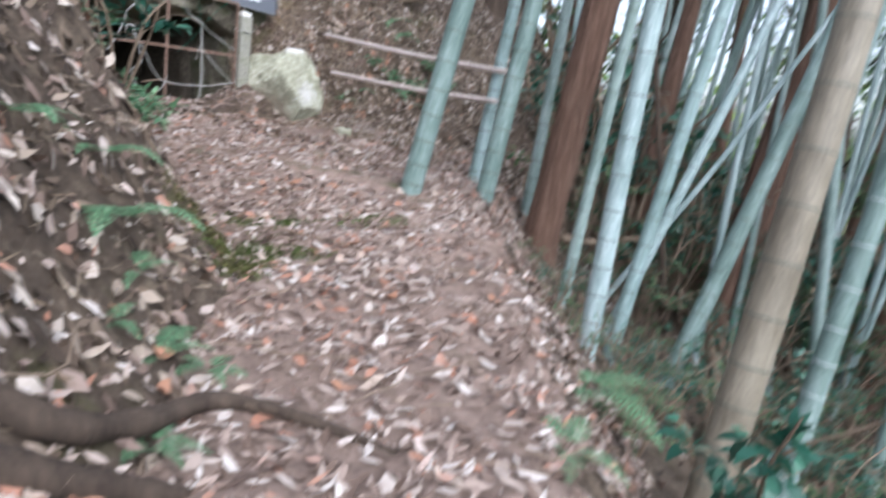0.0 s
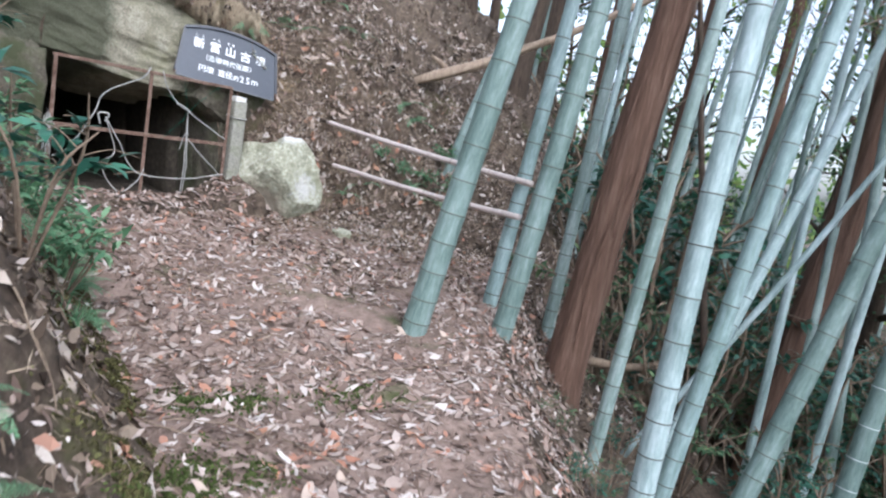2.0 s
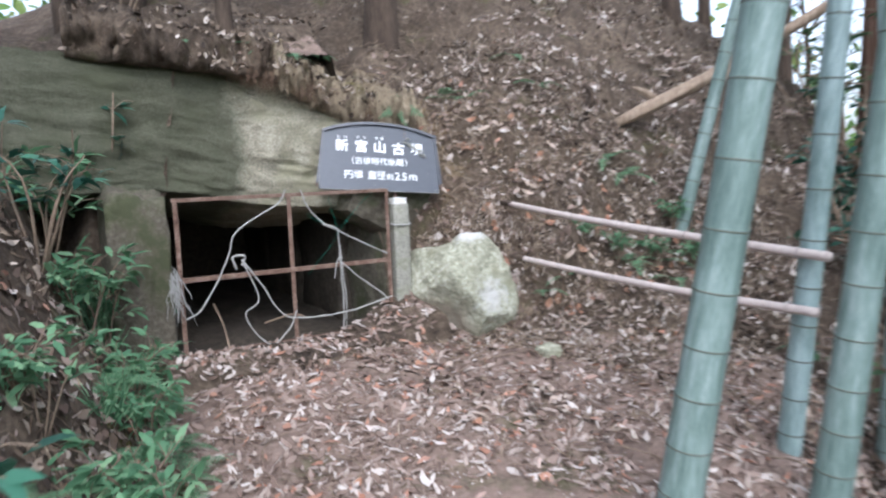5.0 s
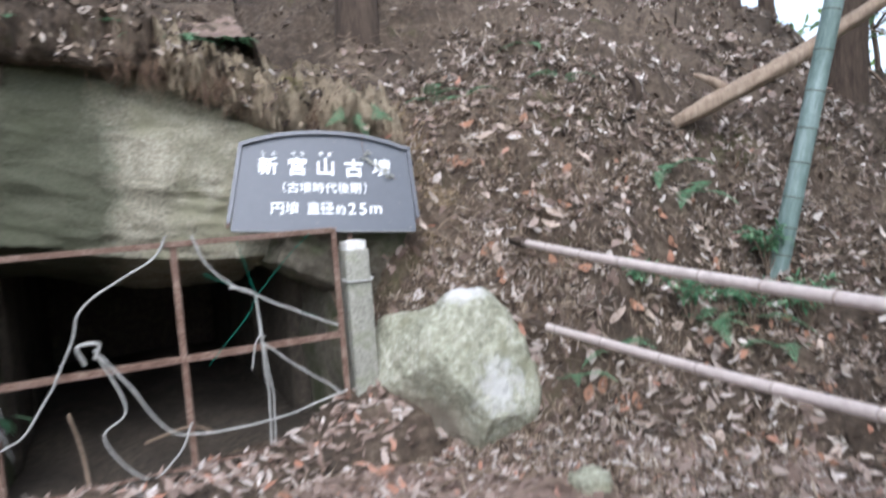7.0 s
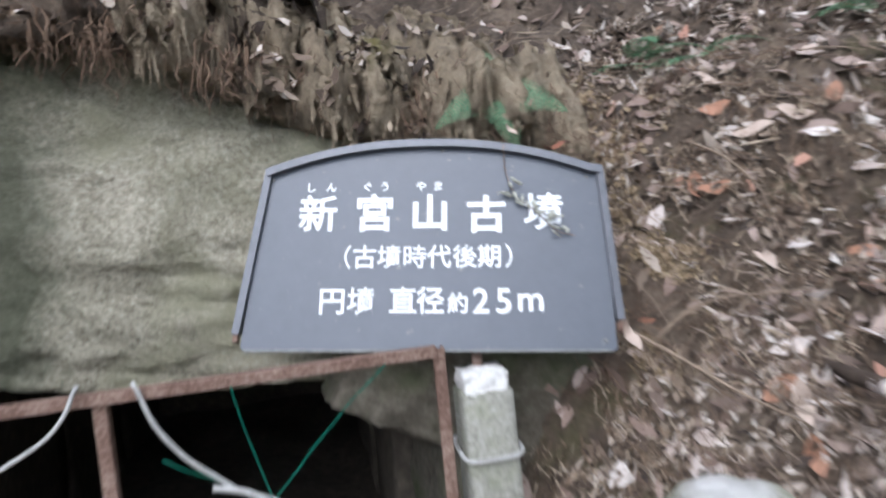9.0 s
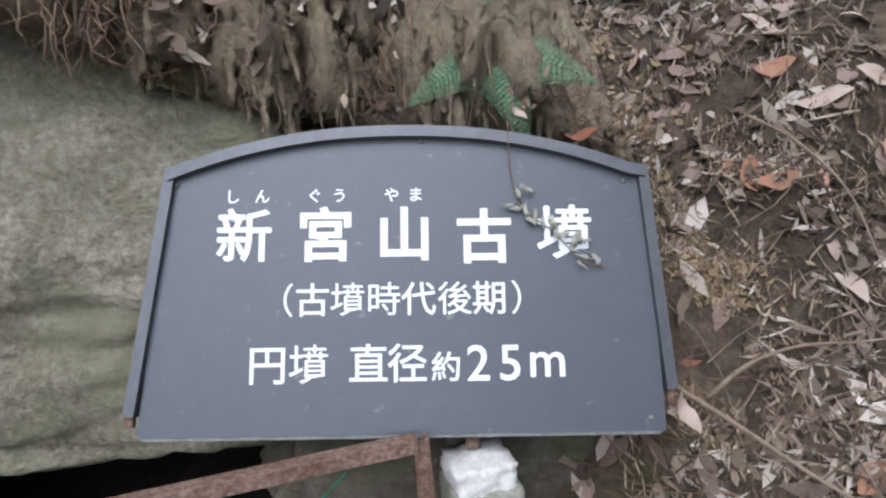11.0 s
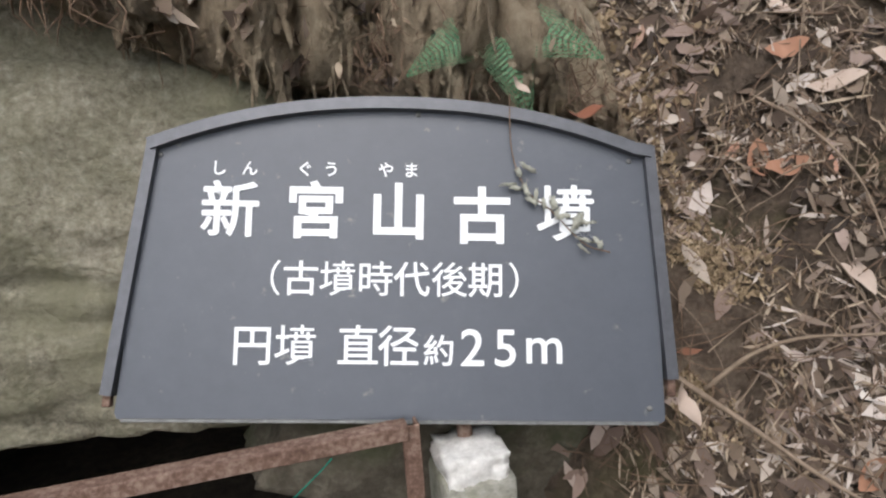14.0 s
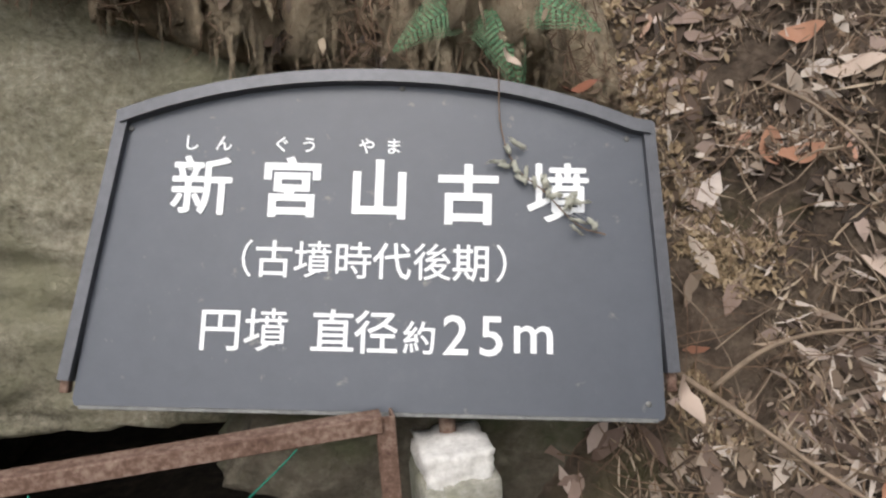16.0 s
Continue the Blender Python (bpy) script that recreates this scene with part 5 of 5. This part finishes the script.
def shrub(name, label, category, group, height, spread, leaves, L, W, mat, seed, stems=6, droop=0.2):
    """Stems that fork, with leaves along the upper two thirds."""
    rng = random.Random(seed)
    t = thing(name, label, category, group)
    bm, rows = bmesh.new(), []
    per = max(1, leaves // (stems * 3))
    for _ in range(stems):
        az = rng.uniform(0, math.tau)
        tip = Vector((math.cos(az), math.sin(az), 0)) * spread * rng.uniform(0.3, 1) + Vector((0, 0, height * rng.uniform(0.55, 1)))
        mid = tip * 0.5 + Vector((rng.gauss(0, 0.1), rng.gauss(0, 0.1), 0.15)) * height
        pts = curve_points([(0, 0, -0.05), tuple(mid), tuple(tip)], 8)
        tube_bm(pts, [0.012 * height * (1 - 0.08 * k) for k in range(9)], 5, False, bm)
        for _b in range(3):
            k = rng.randint(3, 7)
            o = pts[k]
            d = Vector((rng.gauss(0, 1), rng.gauss(0, 1), rng.uniform(0, 0.8))).normalized() * spread * rng.uniform(0.25, 0.6)
            tw = curve_points([o, o + d * 0.5 + Vector((0, 0, 0.03)), o + d], 4)
            tube_bm(tw, [0.005 * height, 0.004 * height, 0.003 * height, 0.003 * height, 0.002 * height], 4, False, bm)
            for _l in range(per):
                u = rng.random()
                p = o + d * u
                out = (d.normalized() * 0.6 + Vector((rng.gauss(0, 0.7), rng.gauss(0, 0.7), rng.gauss(0, 0.4) - droop))).normalized()
                rows.append((p, out, Vector((rng.gauss(0, 0.4), rng.gauss(0, 0.4), 1)), L * rng.uniform(0.6, 1.15), W * rng.uniform(0.7, 1.1)))
    part("stem", bm, M_twig, t)
    blades("foliage", rows, mat, t)
    return t


def stand(proto, x, y, s=1.0, turn=0.0, dz=0.0):
    return copy_thing(proto, pose(x, y, float(land(x, y)) + dz, 0, 0, turn) @ Matrix.Diagonal((s, s, s, 1)))


def place(t, x, y, turn=0.0, dz=0.0):
    t.matrix_world = pose(x, y, float(land(x, y)) + dz, 0, 0, turn)
    return t


lip_fern = fern(4, 0.2, "small green fern rooted in the earth overhang", 14)
lip_fern.matrix_world = Matrix.Translation((-2.3, 7.83, 2.33)) @ Vector((0.5, -0.75, 0.3)).to_track_quat("Z", "Y").to_matrix().to_4x4()
HERBS = []
place(fern(6, 0.34, "bluish green fern on the leaf-strewn bank", 1), -0.98, 2.42)
f1 = place(fern(5, 0.22, "small green fern among dead leaves", 2), -0.62, 1.98)
for x, y, s in ((-0.74, 1.92, 0.8), (-0.5, 2.12, 0.75), (-0.46, 1.6, 0.7), (-1.15, 2.6, 1.2), (-0.85, 2.3, 0.9), (-1.2, 2.2, 1.0)):
    stand(f1, x, y, s, x * 400)
place(fern(5, 0.42, "bright green fern at the path's dropping edge", 3), 0.92, 2.8, 30)
stand(f1, 0.72, 2.0, 1.2, 50)
f2 = place(fern(4, 0.2, "green fern rooted in the earth bank", 4), -2.5, 8.22, 200)
for x, y, s in ((-2.92, 7.3, 0.9), (-3.3, 6.98, 1.1), (-3.08, 7.2, 0.8), (-3.5, 6.75, 1.2), (-2.78, 7.5, 0.6), (-2.85, 8.5, 1.0), (-2.35, 8.9, 1.3), (-2.15, 9.0, 1.2), (-0.9, 9.2, 1.6), (-0.7, 9.35, 1.5), (-1.05, 8.1, 1.1), (-1.22, 7.95, 1.0), (-0.4, 8.8, 1.4), (-0.25, 8.7, 1.3), (-0.6, 8.6, 1.3), (-1.6, 9.6, 1.3), (-2.0, 10.2, 1.4)):
    stand(f2, x, y, s, 200 + x * 300)

for x, y, s, a in ((-0.7, 8.5, 0.5, 10), (-0.4, 8.75, 0.55, 90), (-0.1, 8.95, 0.6, 200), (-0.95, 8.35, 0.4, 300), (-0.3, 9.2, 0.6, 40)):
    HERBS.append((x, y, s, a))
GL = ("evergreen_shrub", "evergreen shrub with large glossy bluish green leaves", "shrub", "glossy evergreen shrubs")
g1 = place(shrub(*GL, 0.8, 0.36, 80, 0.13, 0.058, M_glossy, 5, 6), -1.6, 3.62)
place(shrub(*GL, 1.05, 0.42, 150, 0.12, 0.05, M_glossy, 6, 6), 1.5, 2.05)
stand(g1, -1.75, 2.3, 0.8, 90)
stand(g1, -3.9, 6.4, 1.1, 190)
stand(g1, -4.2, 6.9, 1.2, 60)
stand(g1, -3.3, 5.35, 1.0, 30)
BU = ("bank_bush", "loose green bush with small leaves on the bank", "bush", "bushes on the left bank")
b1 = place(shrub(*BU, 0.5, 0.34, 230, 0.115, 0.034, M_fern, 7, 8, 0.25), -1.95, 4.5)
for x, y, s, a in ((-3.75, 6.25, 1.4, 70), (-3.9, 5.9, 1.5, 140), (-3.3, 5.6, 1.1, 210), (-2.45, 5.15, 0.9, 100), (-1.85, 4.3, 0.7, 200), (-2.9, 5.5, 0.9, 300), (-3.5, 5.9, 1.2, 120), (-2.3, 4.5, 0.9, 180)):
    stand(b1, x, y, s, a)
bank_fern = place(fern(7, 0.3, "bright green fern leaning out of the side bank", 24), -2.15, 4.95, 40)
for x, y, s, a in ((-2.4, 5.25, 0.9, 10), (-2.65, 5.5, 1.0, 80), (-2.05, 4.7, 0.8, 150), (-2.35, 4.85, 1.1, 220), (-2.75, 5.2, 1.1, 300), (-3.0, 5.75, 1.0, 30), (-1.75, 4.35, 0.7, 260), (-3.2, 6.0, 0.9, 190), (-1.95, 4.1, 0.9, 120)):
    stand(bank_fern, x, y, s, a)
GR = ("bank_grass", "tuft of long green grass blades on the side bank", "grass", "grass tufts on the side bank")


def grass_tuft(seed):
    rng = random.Random(seed)
    t, rows = thing(*GR), []
    for _ in range(60):
        az, lean = rng.uniform(0, math.tau), rng.uniform(0.2, 1.0)
        rows.append((Vector((rng.gauss(0, 0.04), rng.gauss(0, 0.04), -0.01)), Vector((math.cos(az) * lean, math.sin(az) * lean, 1)), Vector((-math.sin(az), math.cos(az), 0.3)), rng.uniform(0.16, 0.38), rng.uniform(0.006, 0.014)))
    blades("blade", rows, M_fern, t)
    return t


tuft = place(grass_tuft(77), -3.5, 6.12)
for x, y, s, a in ((-3.62, 6.0, 1.1, 60), (-3.4, 5.98, 0.9, 140), (-3.75, 6.1, 1.2, 230), (-3.55, 5.85, 1.0, 320), (-3.25, 5.8, 0.8, 20), (-2.55, 5.0, 0.8, 100), (-2.0, 4.5, 0.7, 200), (-1.6, 4.0, 0.6, 280)):
    stand(tuft, x, y, s, a)

for x, y, s, a in HERBS:
    stand(b1, x, y, s, a)

# roots across the path's start
for ctrl, r in (([(-1.0, 1.15, 0.55), (-0.6, 1.3, 0.27), (-0.5, 1.58, 0.13), (-0.4, 1.88, 0.07), (-0.15, 1.88, 0.06), (0.18, 1.78, 0.03)], 0.045), ([(-0.9, 1.0, 0.4), (-0.55, 1.2, 0.2), (-0.4, 1.4, 0.06), (-0.3, 1.5, 0.0)], 0.06)):
    o = part("tree_root", tube_bm(curve_points(ctrl, 30), [r * (1.1 - 0.025 * k) * (1 + 0.35 * noise.noise(Vector((k * 0.45, r * 90, 0)))) for k in range(31)], 10), M_darkbark)
    tagged(o, "gnarled brown tree root across the path", "root")

# moss cushions
rng = np.random.default_rng(8)
for x, y, s, n in ((-1.0, 3.98, 0.13, 900), (-0.82, 4.1, 0.2, 700), (-0.35, 4.3, 0.2, 500), (-0.5, 3.5, 0.12, 350)):
    q = rng.normal(0, s * 0.5, (n, 2)) + (x, y)
    p = np.stack([q[:, 0], q[:, 1], rough_land(q[:, 0].copy(), q[:, 1].copy())], 1)
    L = rng.uniform(0.012, 0.03, n)
    tagged(leaf_cloud("moss_patch", p, land_normals(q[:, 0], q[:, 1]), L, L * 0.5, M_moss, 0.006, 0.9, 0.3, rng), "soft green moss on the path's edge", "moss", kind="stuff")

n = 26000
fy = rng.uniform(3.0, 5.4, n)
fx = np.interp(fy, *FOOT) - np.abs(rng.normal(0, 0.17, n)) + 0.06
keep = np.array([noise.noise(Vector((a, b, 0)) * 4.0) + 0.5 * noise.noise(Vector((a, b, 3)) * 11.0) for a, b in zip(fx, fy)]) > -0.12
fx, fy = fx[keep], fy[keep]
p = np.stack([fx, fy, rough_land(fx.copy(), fy.copy())], 1)
L = rng.uniform(0.012, 0.035, len(fx))
tagged(leaf_cloud("moss_bank", p, land_normals(fx, fy), L, L * 0.45, M_mossbrown, 0.006, 0.9, 0.3, rng), "olive brown moss along the foot of the bank", "moss", kind="stuff")
q = rng.normal(0, 1, (3800, 2)) * (0.07, 0.14) + (-0.74, 3.25)
p = np.stack([q[:, 0], q[:, 1], rough_land(q[:, 0].copy(), q[:, 1].copy())], 1)
L = rng.uniform(0.01, 0.028, len(q))
tagged(leaf_cloud("moss_spur", p, land_normals(q[:, 0], q[:, 1]), L, L * 0.5, M_moss, 0.006, 0.9, 0.3, rng), "bright green moss on the bank's spur", "moss", kind="stuff")


# ---- woods beyond ----
def far_bamboo(r, height, seed, mat):
    rng = random.Random(seed)
    t = thing("bamboo", "slender bamboo with a leafy crown in the grove", "bamboo", "bamboo grove")
    pts, rad, nodes = culm_meshes(r, height, 0.42, seed)
    part("culm", tube_bm(pts, rad, 10), mat, t)
    rows, bm = [], bmesh.new()
    for h in np.arange(height * 0.42, height, 0.42):
        for _ in range(2):
            az = rng.uniform(0, math.tau)
            L = rng.uniform(0.6, 1.3) * (1.15 - h / height * 0.6)
            a, b = Vector((0, 0, h)), Vector((math.cos(az) * L, math.sin(az) * L, h + L * 0.35))
            tube_bm([a, (a + b) / 2 + Vector((0, 0, 0.06)), b], [0.008, 0.006, 0.003], 4, False, bm)
            for _l in range(9):
                u = rng.uniform(0.3, 1)
                p = a.lerp(b, u) + Vector((rng.gauss(0, 0.1), rng.gauss(0, 0.1), rng.gauss(0, 0.1)))
                rows.append((p, Vector((rng.gauss(0, 1), rng.gauss(0, 1), -0.5)), Vector((0, 0, 1)), rng.uniform(0.12, 0.2), 0.026))
    tagged(part("branchwork", bm, M_twig, t), kind="stuff")
    blades("crown", rows, M_canopy, t)
    return t


def leafy_tree(height, seed):
    rng = random.Random(seed)
    t = thing("broadleaf_tree", "dark-stemmed evergreen tree with a loose leafy crown", "tree", "trees in the woods")
    bm, rows = bmesh.new(), []
    pts = [Vector((0.12 * math.sin(h + seed), 0.12 * math.cos(h * 0.7), h)) for h in np.linspace(-0.4, height, 14)]
    tube_bm(pts, [0.13 * (1.15 - k / 15) for k in range(14)], 10, True, bm)
    for _ in range(26):
        k = rng.randint(3, 13)
        az, L = rng.uniform(0, math.tau), rng.uniform(0.8, 2.2)
        a = pts[k]
        b = a + Vector((math.cos(az) * L, math.sin(az) * L, L * rng.uniform(0.0, 0.6)))
        tube_bm([a, (a + b) / 2 + Vector((0, 0, 0.12)), b], [0.04, 0.028, 0.012], 5, False, bm)
        for _c in range(5):
            c = a.lerp(b, rng.uniform(0.35, 1.05)) + Vector((rng.gauss(0, 0.2), rng.gauss(0, 0.2), rng.gauss(0, 0.15)))
            for _l in range(14):
                p = c + Vector((rng.gauss(0, 0.2), rng.gauss(0, 0.2), rng.gauss(0, 0.14)))
                rows.append((p, Vector((rng.gauss(0, 1), rng.gauss(0, 1), rng.gauss(-0.2, 0.5))), Vector((rng.gauss(0, 0.5), rng.gauss(0, 0.5), 1)), rng.uniform(0.1, 0.18), 0.055))
    part("trunk", bm, M_darkbark, t)
    blades("crown", rows, M_bush, t)
    return t


rw = random.Random(31)
fb = [place(far_bamboo(0.055, 12.5, 71, M_culm), 3.9, 5.2), place(far_bamboo(0.048, 11.5, 72, M_culm_pale), 3.3, 7.8), place(far_bamboo(0.062, 13.0, 73, M_culm), 4.4, 7.0)]
GROVE = 78
for k in range(GROVE):
    far = k / GROVE
    x, y = rw.uniform(2.6, 5 + 16 * far), rw.uniform(1.5, 12 + 16 * far)
    if k % 4 == 0:
        x, y = rw.uniform(0.8, 6), rw.uniform(9.5, 22)
    if abs(x - 3.0) < 0.5 and y < 7.5 or (x < 3.4 and y < 5.2):
        continue
    z = float(land(x, y))
    lean, az = rw.gauss(4, 4), rw.uniform(-40, 40)
    copy_thing(fb[k % 3], pose(x, y, z - 0.1, rw.gauss(0, 2), lean, az))
tb = leafy_tree(8.5, 81)
place(tb, 6.5, 12.0)
for x, y in ((9.5, 9), (12, 14), (8, 17), (14, 8), (4.5, 16.5), (1.5, 19), (16, 19), (11, 21), (6, 23), (18, 12), (-1.5, 15.5), (-3.5, 13.0), (-5.5, 11.5), (-7.5, 9.5), (-4.9, 4.2), (-6.5, 1.0), (-4.6, 7.6), (-5.0, 5.8), (-3.6, 2.2), (13, 3), (9, 4.5), (20, 24), (2.5, 26), (-2, 24), (-4.5, -3), (4, -4), (8, -1), (3.5, -8), (-1, -10), (22, 5), (24, 15)):
    stand(tb, x, y, rw.uniform(0.85, 1.25), rw.uniform(0, 360), -0.1)
ub = [shrub("undergrowth_bush", "dull green undergrowth bush on the shady slope", "bush", "undergrowth below the path", 1.0, 0.75, 420, 0.07, 0.03, M_bush, 91, 9, 0.1),
      shrub("undergrowth_bush", "dull green undergrowth bush on the shady slope", "bush", "undergrowth below the path", 1.3, 0.7, 420, 0.085, 0.034, M_glossy, 92, 9, 0.1)]
place(ub[0], 2.9, 5.2), place(ub[1], 3.2, 7.0)
for k in range(120):
    x, y = rw.uniform(2.2, 5 + k * 0.09), rw.uniform(2.0, 9 + k * 0.1)
    if x < 2.7 and y < 4.5:
        continue
    stand(ub[k % 2], x, y, rw.uniform(0.6, 1.35), rw.uniform(0, 360), -0.1)
for x, y, k in ((1.15, 2.7, 0.36), (1.3, 3.3, 0.42), (1.1, 3.7, 0.36), (1.45, 4.1, 0.45), (1.0, 4.4, 0.33), (1.2, 5.0, 0.4), (1.75, 4.4, 0.5), (1.7, 5.2, 0.5), (2.0, 3.6, 0.5), (1.6, 6.3, 0.45), (0.9, 5.3, 0.28), (2.2, 5.2, 0.55)):
    stand(ub[int(k * 100) % 2], x, y, k, x * 300, -0.03)
for k in range(60):
    x, y = rw.uniform(1.6, 7.5), rw.uniform(8.0, 14)
    stand(ub[k % 2], x, y, rw.uniform(1.5, 2.4), rw.uniform(0, 360), -0.1)
for x, y, lx, ly, r, h in ((4.9, 10.5, 0.05, 0, 0.16, 11), (6.2, 9.0, 0.06, 0, 0.18, 11), (3.0, 12.0, 0.04, 0, 0.15, 11), (7.8, 13.0, 0.03, 0, 0.2, 11), (5.6, 15.0, 0.0, 0, 0.18, 11), (1.9, 14.0, 0.05, 0, 0.14, 11), (9.5, 11.5, 0.05, 0, 0.2, 11), (5.4, 6.6, 0.07, 0.0, 0.14, 11)):
    trunk("cedar_trunk", x, y, lx, ly, r, M_bark, "reddish brown cedar trunk deep in the grove", h, x, 16)
for x, y, lx, ly, r, h in ((0.1, 12.3, 0.12, 0.0, 0.16, 8), (0.45, 12.8, 0.05, 0.0, 0.09, 8), (-3.27, 9.60, 0.0, 0.0, 0.165, 7), (-3.2, 7.1, -0.05, 0.0, 0.055, 5), (-1.2, 13.5, 0.03, 0.0, 0.1, 8), (-0.6, 14.5, 0.0, 0, 0.12, 8), (-0.2, 15.5, 0.02, 0, 0.09, 8), (-2.4, 14.2, 0.02, 0, 0.1, 8), (0.9, 15.2, 0.02, 0, 0.1, 8), (-4.6, 11.2, 0, 0, 0.15, 8)):
    trunk("mound_tree_trunk", x, y, lx, ly, r, M_darkbark, "dark tree trunk on the burial mound", h, x + 3, 14)

# leaning dead stems among the culms
for a, b, r, mat, label in (((1.81, 7.0, -1.0), (4.5, 7.0, 4.05), 0.036, M_culm_pale, "pale grey bare stem leaning across the bamboo"),
                            ((2.75, 7.4, -1.2), (1.62, 7.3, 3.6), 0.04, M_darkbark, "dark dead stem leaning against the cedar"),
                            ((1.5, 7.8, -0.35), (2.7, 8.0, -0.25), 0.05, M_twig, "grey fallen stem on the slope")):
    a, b = Vector(a), Vector(b)
    o = part("leaning_deadwood", tube_bm(curve_points([a, a.lerp(b, 0.35) + Vector((0.03, 0, -0.05)), a.lerp(b, 0.7), b], 24), [r * (1 - 0.02 * k) for k in range(25)], 10), mat)
    tagged(o, label, "dead stem")

# far woods that close the view
rng = np.random.default_rng(17)
n = 26000
ang, rad = rng.uniform(-math.pi, math.pi, n), rng.uniform(27, 42, n)
hgt = rng.gamma(2.0, 2.0, n) - 5.0
p = np.stack([rad * np.cos(ang), 6 + rad * np.sin(ang), hgt + np.clip(land(rad * np.cos(ang), 6 + rad * np.sin(ang)) + 5, -6, 12)], 1)
L = rng.uniform(0.35, 0.8, n)
tagged(leaf_cloud("far_woods", p, np.tile([0.0, 0.0, 1.0], (n, 1)), L, L * 0.5, M_canopy, 0.0, 1.0, 0.3, rng), "hazy green woods beyond the grove", "woods", kind="stuff")
